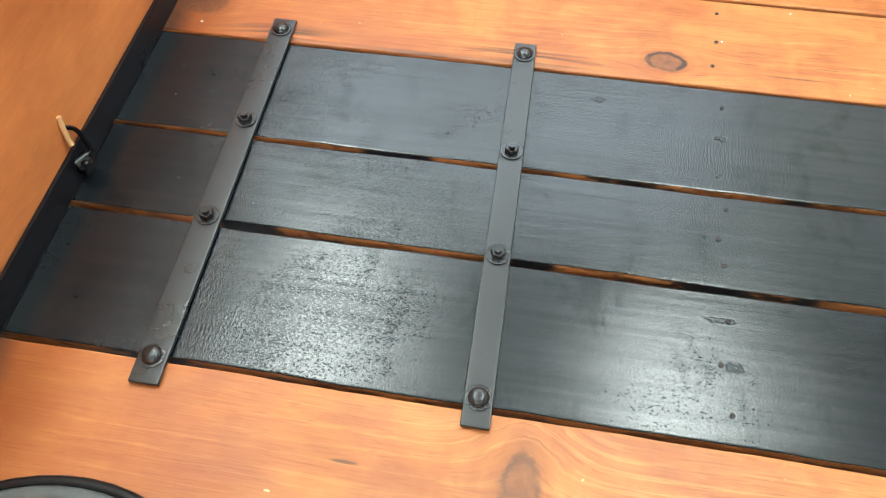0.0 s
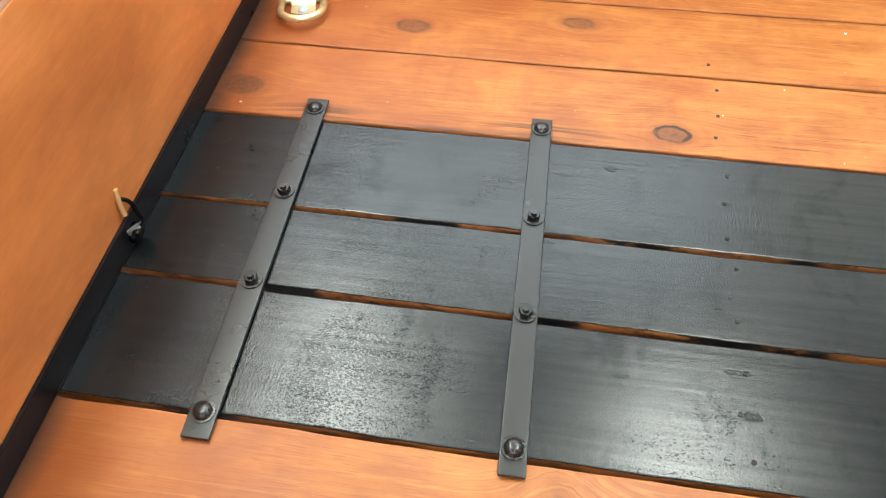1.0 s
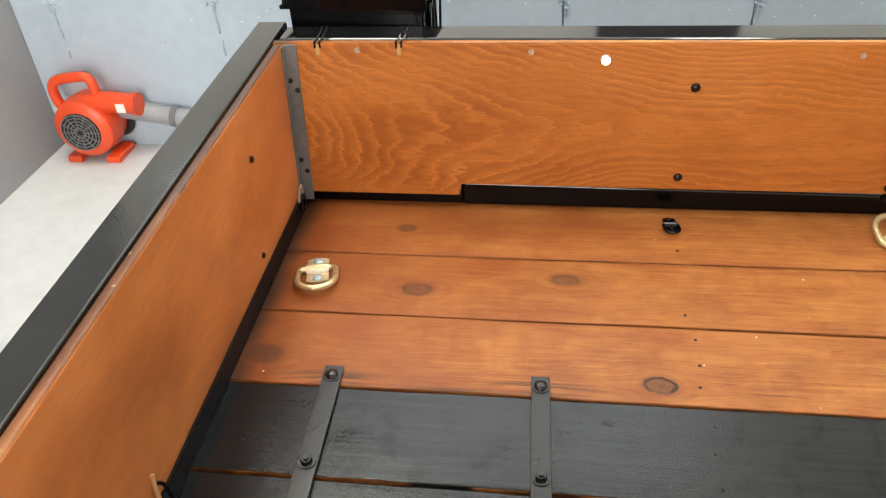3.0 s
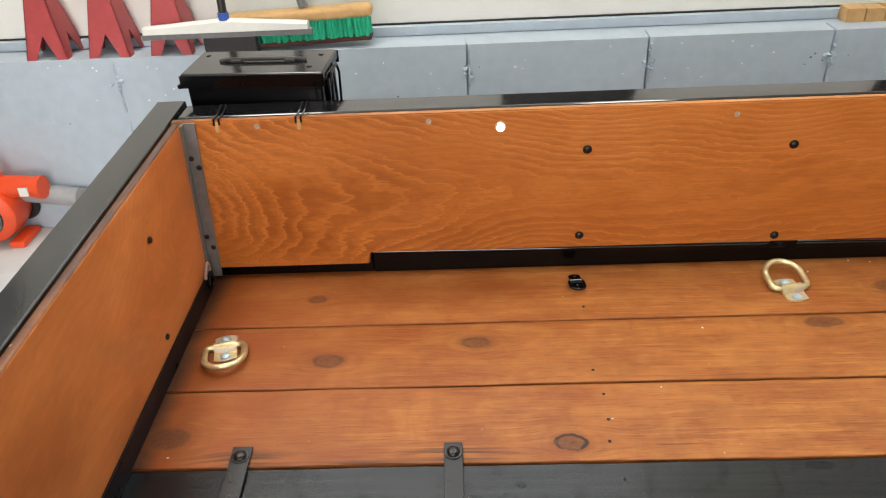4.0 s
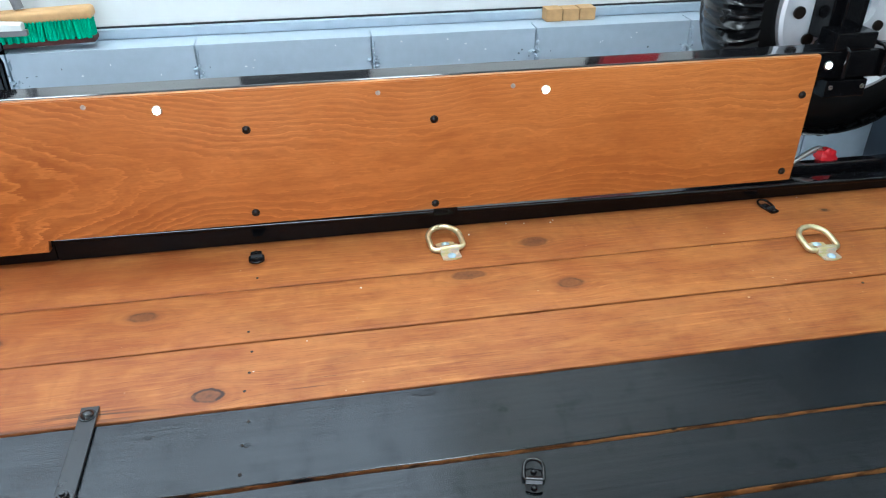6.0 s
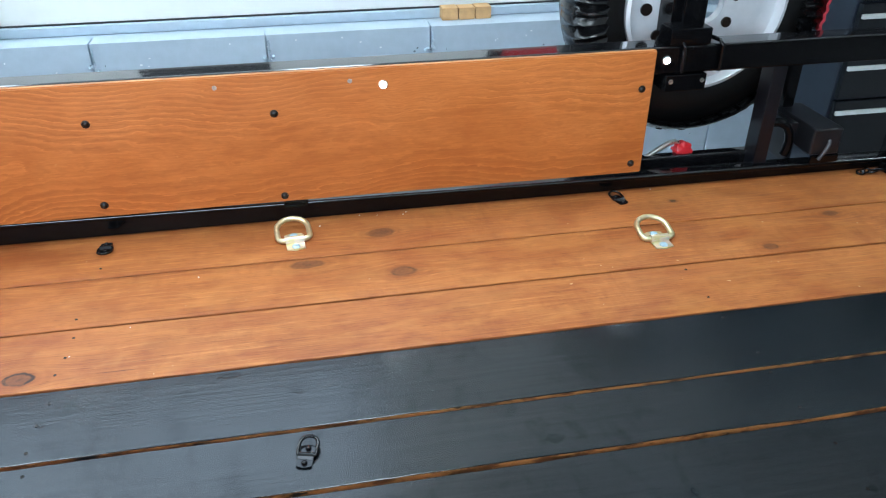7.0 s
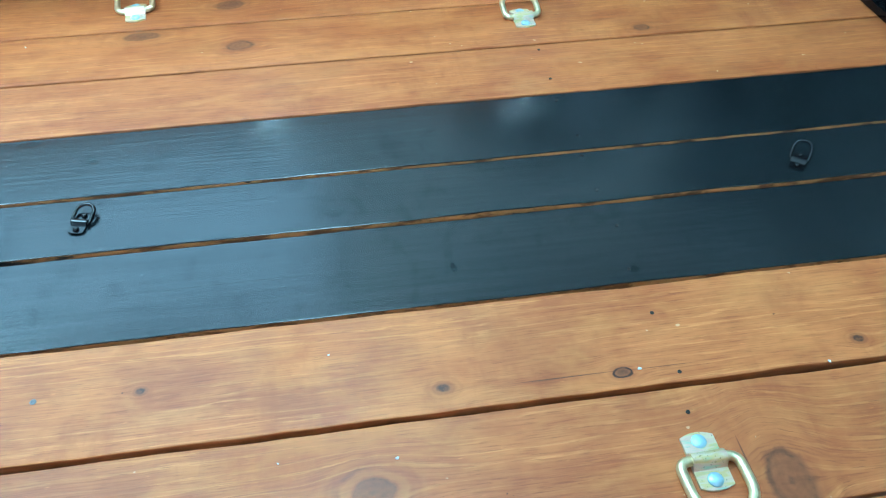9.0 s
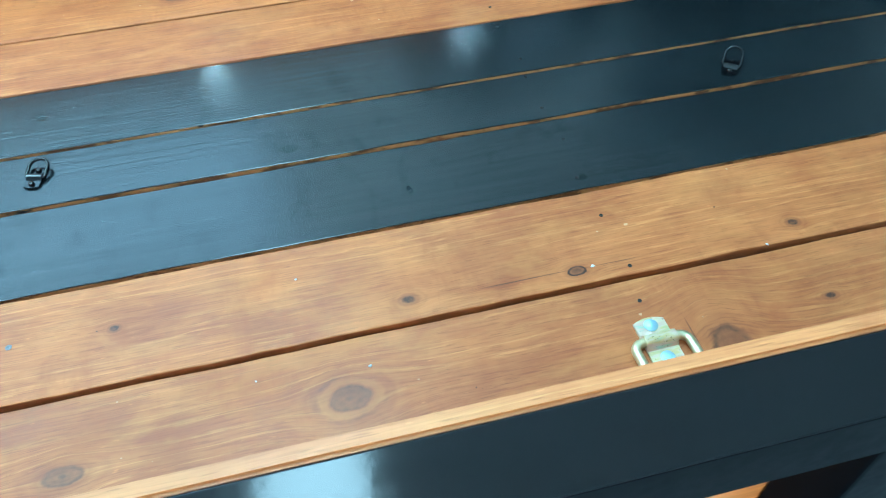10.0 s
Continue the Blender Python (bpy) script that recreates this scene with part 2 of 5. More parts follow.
def stained_plywood(name, axis, seed, lift=(1, 1, 1), figure=1.0):
    """Orange-stained plywood: nested rings at one end that run out into long lines along x (axis 0) or y (axis 1)."""
    g = Graph(name)
    x, y, z = g.xyz(g.coords())
    a = x if axis == 0 else y
    warp = g.noise(g.vec(g.math("MULTIPLY", a, 4.5), g.math("MULTIPLY", z, 9.0), seed), 1.0, 3, 0.5)
    slow = g.noise(g.vec(g.math("MULTIPLY", a, 1.6), g.math("MULTIPLY", z, 1.5), seed + 5.0), 1.0, 2)
    run = g.math("SUBTRACT", 1.0, g.math("POWER", 2.718, g.math("MULTIPLY", g.math("ABSOLUTE", g.math("SUBTRACT", a, -0.05)), -3.6)))
    u = g.math("MULTIPLY", run, 0.24)
    far = g.ramp(g.math("ABSOLUTE", a), (0.12, 0.0), (0.55, 1.0))
    v = g.math("MULTIPLY", g.math("SUBTRACT", z, g.math("MULTIPLY_ADD", slow, 0.22, 0.02)), g.math("MULTIPLY_ADD", far, 1.1, 1.0))
    wig = g.noise(g.vec(g.math("MULTIPLY", a, 34.0), g.math("MULTIPLY", z, 210.0), seed), 1.0, 3, 0.6)
    d = g.math("SQRT", g.math("ADD", g.math("MULTIPLY", u, u), g.math("MULTIPLY", v, v)))
    ripple = g.noise(g.vec(g.math("MULTIPLY", a, 17.0), g.math("MULTIPLY", z, 34.0), seed + 7.0), 1.0, 3, 0.55)
    d = g.math("MULTIPLY_ADD", ripple, 0.017, d)
    d = g.math("ADD", d, g.math("MULTIPLY_ADD", warp, g.math("MULTIPLY_ADD", far, -0.042, 0.075), g.math("MULTIPLY", wig, 0.011)))
    saw = g.math("FRACT", g.math("MULTIPLY", d, 76.0))
    fibre = g.noise(g.vec(g.math("MULTIPLY", a, 16.0), g.math("MULTIPLY", z, 330.0), seed), 1.0, 4)
    blot = g.noise(g.vec(a, g.math("MULTIPLY", z, 1.6), seed), 6.0, 5, 0.6)
    big = g.noise(g.vec(a, z, seed + 9.0), 3.0, 3)
    tone = g.math("MULTIPLY_ADD", blot, 0.5 if axis == 0 else 0.6, g.math("MULTIPLY_ADD", fibre, 0.2 if axis == 0 else 0.06, g.math("MULTIPLY", big, 0.3)))
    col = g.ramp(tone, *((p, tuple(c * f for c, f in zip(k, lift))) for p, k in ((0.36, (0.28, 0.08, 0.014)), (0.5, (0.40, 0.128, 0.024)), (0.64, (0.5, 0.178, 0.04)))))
    show = g.ramp(g.noise(g.vec(g.math("MULTIPLY", a, 3.0), g.math("MULTIPLY", z, 12.0), seed + 2.0), 1.0, 3), (0.36, 0.15), (0.52, 1.0))
    show = g.math("MULTIPLY", show, g.ramp(g.math("MULTIPLY", g.math("ABSOLUTE", a), 0.6), (0.0, 1.0), (0.17, 1.0), (0.3, 0.75), (0.5, 0.55)))
    dash = g.ramp(g.noise(g.vec(g.math("MULTIPLY", a, 30.0), g.math("MULTIPLY", z, 120.0), seed + 4.0), 1.0, 4, 0.65), (0.36, 0.25), (0.62, 1.0))
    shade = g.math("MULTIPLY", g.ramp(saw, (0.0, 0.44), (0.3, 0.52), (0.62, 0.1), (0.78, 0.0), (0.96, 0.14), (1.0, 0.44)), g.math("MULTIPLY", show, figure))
    shade = g.math("MULTIPLY", shade, g.math("MULTIPLY_ADD", dash, 0.5, 0.6))
    col = g.mix(shade, col, tuple(c * f for c, f in zip((0.2, 0.05, 0.0085), lift)))
    line = g.math("MULTIPLY", g.ramp(saw, (0.7, 0.0), (0.88, 0.5), (0.95, 0.5), (1.0, 0.0)), g.math("MULTIPLY", g.math("MULTIPLY", show, dash), figure))
    col = g.mix(line, col, tuple(c * f for c, f in zip((0.62, 0.235, 0.056), lift)))
    thin = g.math("FRACT", g.math("MULTIPLY_ADD", ripple, 1.1, g.math("MULTIPLY", d, 214.0)))
    thin = g.math("MULTIPLY", g.ramp(thin, (0.0, 0.0), (0.4, 0.42), (0.6, 0.42), (1.0, 0.0)), g.math("MULTIPLY", dash, figure))
    col = g.mix(thin, col, tuple(c * f for c, f in zip((0.27, 0.072, 0.0125), lift)))
    stain = g.ramp(g.noise(g.vec(g.math("MULTIPLY", a, 2.0), g.math("MULTIPLY", z, 4.0), seed + 3.0), 2.0, 5, 0.65), (0.55, 0.0), (0.75, 0.3))
    col = g.mix(stain, col, tuple(c * f for c, f in zip((0.24, 0.06, 0.01), lift)))
    hair = g.ramp(g.noise(g.vec(g.math("MULTIPLY", a, 24.0), g.math("MULTIPLY", g.math("ADD", z, g.math("MULTIPLY", warp, 0.05)), 620.0), seed + 6.0), 1.0, 3, 0.6), (0.3, 0.34), (0.46, 0.0))
    col = g.mix(g.math("MULTIPLY", hair, 0.3), col, tuple(c * f for c, f in zip((0.2, 0.05, 0.0085), lift)))
    pale = g.ramp(g.noise(g.vec(g.math("MULTIPLY", a, 60.0), g.math("MULTIPLY", z, 60.0), seed), 1.0, 2), (0.76, 0.0), (0.8, 0.5))
    col = g.mix(pale, col, (0.6, 0.25, 0.07))
    g.bump(g.math("MULTIPLY_ADD", fibre, 0.6, g.math("MULTIPLY", line, 0.5)), 0.25, 0.0004)
    return g.set(Base_Color=col, Roughness=g.ramp(blot, (0.3, 0.34), (0.7, 0.5)))


# old knots and nail dents that show through the black paint: (x, y, length, width)
SCARS = [(0.772, -0.383, 0.03, 0.012), (0.857, -0.429, 0.012, 0.008), (1.142, -0.564, 0.02, 0.014), (1.263, -0.667, 0.006, 0.014),
         (0.563, -0.654, 0.014, 0.009), (0.556, -0.617, 0.022, 0.005), (0.56, -0.434, 0.009, 0.006), (0.45, -0.402, 0.012, 0.008), (1.45, -0.695, 0.008, 0.01)]


def black_deck_paint(name):
    """Semi-gloss black paint brushed over wood: grain relief, stippled and duller patches."""
    g = Graph(name)
    x, y, z = g.xyz(g.coords())
    seed = g.math("MULTIPLY", g.random(), 29.0)
    grain = g.noise(g.vec(g.math("MULTIPLY", x, 5.0), g.math("MULTIPLY", y, 120.0), seed), 1.0, 3, 0.55)
    weave = g.noise(g.vec(g.math("MULTIPLY", x, 620.0), g.math("MULTIPLY", y, 250.0), seed), 1.0, 2)
    patch = g.noise(g.vec(x, g.math("MULTIPLY", y, 1.4), seed), 5.0, 3, 0.5)
    area = g.noise(g.vec(x, y, g.math("ADD", seed, 3.0)), 6.5, 4, 0.6)
    spots = g.noise(g.vec(g.math("MULTIPLY", x, 0.8), g.math("MULTIPLY", y, 1.3), seed), 560.0, 3, 0.65)
    where = g.math("MULTIPLY", g.ramp(area, (0.43, 0.0), (0.6, 1.0)), g.ramp(x, (0.11, 0.75), (0.15, 0.9), (0.36, 0.85), (0.40, 0.2), (0.7, 0.14), (0.95, 0.05)))
    rough = g.math("MULTIPLY_ADD", patch, 0.08, 0.14)
    speck = g.math("MULTIPLY", g.ramp(g.math("MULTIPLY_ADD", where, 0.16, spots), (0.6, 0.0), (0.68, 1.0)), g.ramp(where, (0.0, 0.0), (0.25, 1.0)))
    streak = g.ramp(g.noise(g.vec(g.math("MULTIPLY", x, 6.0), g.math("MULTIPLY", y, 170.0), seed), 1.0, 4, 0.6), (0.35, 0.0), (0.7, 1.0))
    rub = g.ramp(g.noise(g.vec(g.math("MULTIPLY", x, 9.0), g.math("MULTIPLY", y, 40.0), seed), 1.0, 4, 0.7), (0.62, 0.0), (0.75, 1.0))
    rough = g.math("MULTIPLY_ADD", rub, 0.07, rough)
    col = g.ramp(patch, (0.3, (0.0045, 0.006, 0.0075)), (0.7, (0.009, 0.012, 0.0145)))
    lint = g.ramp(g.noise(g.vec(x, y, seed), 190.0, 1), (0.80, 0.0), (0.82, 0.35))
    col = g.mix(lint, col, (0.18, 0.2, 0.21))
    fine = g.noise(g.vec(x, y, seed), 900.0, 2)
    hatch = g.ramp(g.noise(g.vec(x, y, g.math("ADD", seed, 2.0)), 7.0, 3), (0.4, 0.12), (0.6, 0.5))
    h = g.math("MULTIPLY_ADD", fine, 0.2, g.math("MULTIPLY_ADD", weave, hatch, g.math("MULTIPLY", grain, 0.6)))
    h = g.math("SUBTRACT", h, g.math("MULTIPLY", speck, 0.12))
    scar = 0.0
    for kx, ky, kl, kw in SCARS:
        dx, dy = g.math("DIVIDE", g.math("SUBTRACT", x, kx), kl / 2), g.math("DIVIDE", g.math("SUBTRACT", y, ky), kw / 2)
        d = g.math("SQRT", g.math("ADD", g.math("MULTIPLY", dx, dx), g.math("MULTIPLY", dy, dy)))
        d = g.math("ADD", d, g.math("MULTIPLY", g.math("SUBTRACT", g.noise(g.vec(x, y, kx), 160.0, 3), 0.5), 1.6))
        scar = g.math("MAXIMUM", scar, g.ramp(g.math("MULTIPLY", d, 0.5), (0.0, 0.6), (0.4, 0.75), (0.6, 0.0)))
    h = g.math("SUBTRACT", h, g.math("MULTIPLY", scar, 0.5))
    g.bump(h, 0.45, 0.0008)
    rough = g.math("ADD", rough, g.ramp(x, (0.11, 0.05), (0.14, 0.0)))
    spec = g.math("SUBTRACT", g.math("MULTIPLY_ADD", streak, 0.12, 0.44), g.math("MULTIPLY_ADD", speck, 0.17, g.math("MULTIPLY", scar, 0.24)))
    # dull smudges, and gloss cut before the first strap to subdue the board's reflection
    smudge = g.noise(g.vec(g.math("MULTIPLY", x, 30.0), g.math("MULTIPLY", y, 17.0), g.math("ADD", seed, 9.0)), 1.0, 5, 0.65, 0.5)
    gloss_cut = g.ramp(x, (0.115, 0.1), (0.15, 0.0))
    spec = g.math("SUBTRACT", spec, g.math("MULTIPLY_ADD", g.ramp(smudge, (0.54, 0.0), (0.66, 1.0)), 0.12, gloss_cut))
    return g.set(Base_Color=col, Roughness=rough, Specular_IOR_Level=spec)


def raw_edge(name, splash):
    """Plank edges: orange bare wood, with splashes of black paint beside the black planks."""
    g = Graph(name)
    v = g.coords()
    x, y, z = g.xyz(v)
    s = g.noise(g.vec(g.math("MULTIPLY", x, 7.0), g.math("MULTIPLY", y, 6.0), g.math("MULTIPLY", z, 20.0)), 1.0, 8, 0.72)
    f = g.noise(g.vec(g.math("MULTIPLY", x, 20.0), y, g.math("MULTIPLY", z, 200.0)), 1.0, 3)
    wood = g.ramp(f, (0.3, (0.17, 0.055, 0.014)), (0.7, (0.46, 0.2, 0.065))) if splash else g.ramp(f, (0.3, (0.2, 0.065, 0.016)), (0.7, (0.45, 0.165, 0.046)))
    if splash:      # cleaner, paler edges towards the rear
        wood = g.mix(g.ramp(x, (0.6, 0.0), (1.15, 0.6)), wood, (0.56, 0.30, 0.10))
        s = g.math("SUBTRACT", s, g.ramp(x, (0.7, 0.0), (1.2, 0.05)))
        broken = g.noise(g.vec(g.math("MULTIPLY", x, 24.0), g.math("MULTIPLY", y, 9.0), g.math("MULTIPLY", z, 60.0)), 1.0, 5, 0.7)
        wood = g.mix(g.ramp(broken, (0.5, 0.0), (0.58, 0.85)), wood, (0.1, 0.036, 0.012))
    black = g.ramp(s, (0.55, 0.0), (0.58, 1.0))
    for cx, half, y0, y1 in ((0.172, 0.026, -0.62, -0.56), (0.408, 0.018, -0.62, -0.56), (0.278, 0.03, -0.52, -0.47), (0.62, 0.012, -0.62, -0.47)):
        rag = g.math("MULTIPLY_ADD", s, 0.05, g.math("ABSOLUTE", g.math("SUBTRACT", x, cx)))
        here = g.math("MULTIPLY", g.math("GREATER_THAN", y, y0), g.math("LESS_THAN", y, y1))
        black = g.math("MAXIMUM", black, g.math("MULTIPLY", here, g.ramp(rag, (half + 0.022, 1.0), (half + 0.028, 0.0))))
    col = g.mix(black, wood, (0.008, 0.008, 0.008)) if splash else wood
    return g.set(Base_Color=col, Roughness=0.5)


def worn_enamel(name):
    """Black enamel dulled by handling: wipe marks across the bar and grey rubbed patches, which also stand in for
    reflections.
    """
    g = Graph(name)
    x, y, z = g.xyz(g.coords())
    wipe = g.noise(g.vec(g.math("MULTIPLY", x, 12.0), g.math("MULTIPLY", y, 30.0), z), 1.0, 3, 0.5)
    patch = g.noise(g.vec(g.math("MULTIPLY", x, 3.0), g.math("MULTIPLY", y, 9.0), 4.0), 1.0, 3)
    rub = g.math("MULTIPLY", g.ramp(wipe, (0.36, 0.0), (0.72, 1.0)), g.ramp(patch, (0.38, 0.1), (0.62, 1.0)))
    col = g.mix(rub, (0.008, 0.008, 0.008), (0.02, 0.02, 0.019))
    fine = g.noise(g.vec(x, y, z), 300.0, 3)
    g.bump(fine, 0.4, 0.0003)
    return g.set(Base_Color=col, Roughness=g.math("MULTIPLY_ADD", rub, 0.12, 0.09), Specular_IOR_Level=0.6)


def iridescent_zinc(name):
    """Passivated zinc: cream with rose, yellow and green bands."""
    g = Graph(name)
    x, y, z = g.xyz(g.coords())
    n = g.noise(g.vec(g.math("MULTIPLY", x, 40.0), g.math("MULTIPLY", y, 190.0), g.math("MULTIPLY", z, 150.0)), 1.0, 2)
    col = g.ramp(n, (0.3, (0.52, 0.56, 0.34)), (0.42, (0.66, 0.56, 0.26)), (0.5, (0.70, 0.62, 0.44)), (0.6, (0.68, 0.52, 0.42)), (0.72, (0.5, 0.6, 0.44)))
    fine = g.noise(g.vec(x, y, z), 400.0, 3)
    g.bump(fine, 0.3, 0.0002)
    return g.set(Base_Color=col, Roughness=g.ramp(fine, (0.3, 0.26), (0.7, 0.4)), Metallic=0.5)


def glow(name, colour, strength):
    g = Graph(name)
    return g.set(Base_Color=colour, Emission_Color=colour, Emission_Strength=strength)


M_BLACK = black_deck_paint("black_deck_paint")
M_EDGE = raw_edge("plank_edge_wood", False)
M_EDGE_SPLASH = raw_edge("splashed_plank_edge", True)
M_ENAMEL = plain("black_gloss_enamel", (0.003, 0.003, 0.0036), 0.12, vary=0.3, scale=120, bump=0.0001, spec=0.2)
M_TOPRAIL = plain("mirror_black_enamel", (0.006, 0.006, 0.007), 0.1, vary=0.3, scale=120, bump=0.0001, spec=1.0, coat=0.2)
M_NEARRAIL = plain("deep_black_enamel", (0.005, 0.005, 0.006), 0.11, vary=0.3, scale=120, bump=0.0001, spec=0.3)
# darker, duller copy of the rail enamel, also for faces meant to look shaded
M_RAIL = plain("dull_and_shaded_enamel", (0.0025, 0.0025, 0.003), 0.14, vary=0.3, scale=120, bump=0.0001, spec=0.22)
# black with its gloss removed, standing in for shade on the near outer sides
M_SHADEDSIDE = plain("shaded_side_black", (0.003, 0.003, 0.0035), 0.4, vary=0.3, scale=120, bump=0.0001, spec=0.3)
M_SHADEDSIDE.node_tree.nodes["Principled BSDF"].inputs["IOR"].default_value = 1.08
M_ANGLE = plain("brushed_black_angle_paint", (0.006, 0.006, 0.0085), 0.3, vary=0.25, scale=60, bump=0.0003, spec=0.32)
M_LID = plain("glossy_black_lid_paint", (0.012, 0.011, 0.011), 0.1, vary=0.2, scale=40, bump=0.0001, spec=0.6)
M_LEVER = plain("worn_lever_steel", (0.06, 0.06, 0.062), 0.35, vary=0.4, scale=90)
M_PIPE = plain("grey_pipe_paint", (0.30, 0.31, 0.33), 0.5, vary=0.12, scale=50)
M_FRONTRAIL = worn_enamel("scuffed_black_enamel")
M_STRAP = plain("satin_black_steel", (0.012, 0.012, 0.0125), 0.28, vary=0.08, scale=40, bump=0.00012)
M_BOLT = plain("black_bolt_steel", (0.003, 0.003, 0.004), 0.12, vary=0.2, scale=200, spec=0.4)
M_STRAPBOLT = plain("satin_black_bolt_paint", (0.013, 0.013, 0.0135), 0.22, vary=0.25, scale=240, bump=0.0003)
M_HOLE = plain("dark_bolt_head", (0.012, 0.008, 0.006), 0.3, scale=200, spec=0.35)
M_GREY = plain("grey_painted_steel", (0.17, 0.17, 0.175), 0.4, vary=0.2, scale=90)
M_PALEHEAD = plain("dull_zinc_screw_head", (0.42, 0.36, 0.32), 0.5, metal=0.2, vary=0.3, scale=300)
M_ZINC = plain("bright_zinc", (0.78, 0.78, 0.74), 0.28, metal=1.0, scale=200)
M_BLUEZINC = plain("blue_zinc", (0.45, 0.62, 0.74), 0.45, metal=0.5, scale=200)
M_GOLD = plain("yellow_zinc", (0.74, 0.68, 0.42), 0.32, metal=0.8, vary=0.2, scale=180)
M_CREAM = iridescent_zinc("iridescent_zinc_plate")
M_FLOOR = plain("painted_concrete_floor", (0.62, 0.63, 0.64), 0.5, vary=0.08, scale=25, bump=0.0006)
M_BLOCK = plain("blue_grey_block_paint", (0.42, 0.495, 0.575), 0.5, vary=0.07, scale=34, bump=0.0014)
M_PIT = plain("dark_paint_pit", (0.12, 0.14, 0.17), 0.8)
M_CHIP = plain("pale_paint_chip", (0.75, 0.78, 0.8), 0.6)
M_WHITE = plain("white_wall_paint", (0.78, 0.78, 0.76), 0.6, vary=0.03, scale=20)
M_CEIL = plain("white_ceiling", (0.8, 0.8, 0.78), 0.8, vary=0.03, scale=20)
M_GREYWALL = plain("grey_wall_paint", (0.3, 0.3, 0.315), 0.6, vary=0.06, scale=20)
M_DARKWALL = plain("dark_unseen_wall", (0.1, 0.1, 0.11), 0.7, vary=0.08, scale=20)
M_ORANGE = plain("orange_plastic", (0.75, 0.075, 0.02), 0.35, vary=0.06, scale=60)
M_DARK = plain("black_plastic", (0.015, 0.015, 0.016), 0.45, vary=0.2, scale=80)
M_RED = plain("red_paint", (0.40, 0.055, 0.06), 0.4, vary=0.12, scale=50)
M_KNOB = plain("red_knob_plastic", (0.6, 0.01, 0.02), 0.35, vary=0.1, scale=90)
M_DARKRED = plain("dark_red_fabric", (0.3, 0.012, 0.02), 0.6, vary=0.25, scale=120)
M_PALEWOOD = plain("pale_pine", (0.55, 0.33, 0.14), 0.6, vary=0.15, scale=60)
M_GREEN = plain("green_bristle", (0.0, 0.4, 0.23), 0.7, vary=0.3, scale=300, bump=0.001)
M_PLASTWHITE = plain("white_plastic", (0.75, 0.75, 0.72), 0.4, vary=0.05, scale=60)
M_RUBBER = plain("black_rubber", (0.004, 0.004, 0.004), 0.45, vary=0.2, scale=120, bump=0.0006, spec=0.22)
M_HOSE = plain("grey_hose_rubber", (0.07, 0.08, 0.08), 0.35, vary=0.15, scale=60)
M_VINYL = plain("black_vinyl", (0.005, 0.005, 0.0055), 0.2, vary=0.2, scale=90, bump=0.0008, spec=0.35)
M_RIM = plain("silver_wheel_paint", (0.72, 0.74, 0.77), 0.35, metal=0.3, vary=0.05, scale=80)
M_CHEST = plain("black_cabinet_paint", (0.004, 0.005, 0.007), 0.3, vary=0.2, scale=60, spec=0.22)
M_NAVY = plain("dark_navy_cabinet_paint", (0.017, 0.023, 0.034), 0.32, vary=0.15, scale=60, spec=0.35)
M_LATCH = plain("grey_black_cast_steel", (0.010, 0.010, 0.012), 0.3, vary=0.08, scale=70, spec=0.4)
M_ALU = plain("brushed_aluminium", (0.75, 0.76, 0.76), 0.35, metal=0.6, vary=0.05, scale=100)
M_PANEL = glow("lit_diffuser", (0.97, 1.0, 0.97), 17.0)
M_LED = glow("white_led_lens", (1.0, 0.98, 0.94), 340.0)
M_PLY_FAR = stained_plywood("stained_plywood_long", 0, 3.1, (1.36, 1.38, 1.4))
# front board's colour is lifted to make up for light it lacks
M_PLY_SIDE = stained_plywood("brightened_plywood_cross", 1, 8.4, (1.72, 1.9, 3.0), 0.15)
M_PLYEDGE = stained_wood("plywood_edge", [], dark=(0.34, 0.115, 0.034), light=(0.55, 0.235, 0.078), rough=0.36)


# ---- mesh helpers ----
def box(bm, lo, hi, bevel=0.0, segments=2):
    corners = [(x, y, z) for x in (lo[0], hi[0]) for y in (lo[1], hi[1]) for z in (lo[2], hi[2])]
    v = [bm.verts.new(c) for c in corners]
    faces = [bm.faces.new([v[i] for i in q]) for q in ((0, 1, 3, 2), (4, 6, 7, 5), (0, 4, 5, 1), (2, 3, 7, 6), (0, 2, 6, 4), (1, 5, 7, 3))]
    if bevel:
        edges = {e for f in faces for e in f.edges}
        bmesh.ops.bevel(bm, geom=list(edges), offset=bevel, segments=segments, affect="EDGES", profile=0.5)
    bmesh.ops.recalc_face_normals(bm, faces=bm.faces[:])
    return bm


def loft(bm, rings, caps=True, closed=True):
    """Joins rings of equal counts of points into a skin."""
    rows = [[bm.verts.new(p) for p in ring] for ring in rings]
    n = len(rows[0])
    for a, b in zip(rows, rows[1:]):
        for i in range(n if closed else n - 1):
            j = (i + 1) % n
            bm.faces.new((a[i], b[i], b[j], a[j]))
    if caps and closed:
        bm.faces.new(rows[0])
        bm.faces.new(rows[-1][::-1])
    return bm


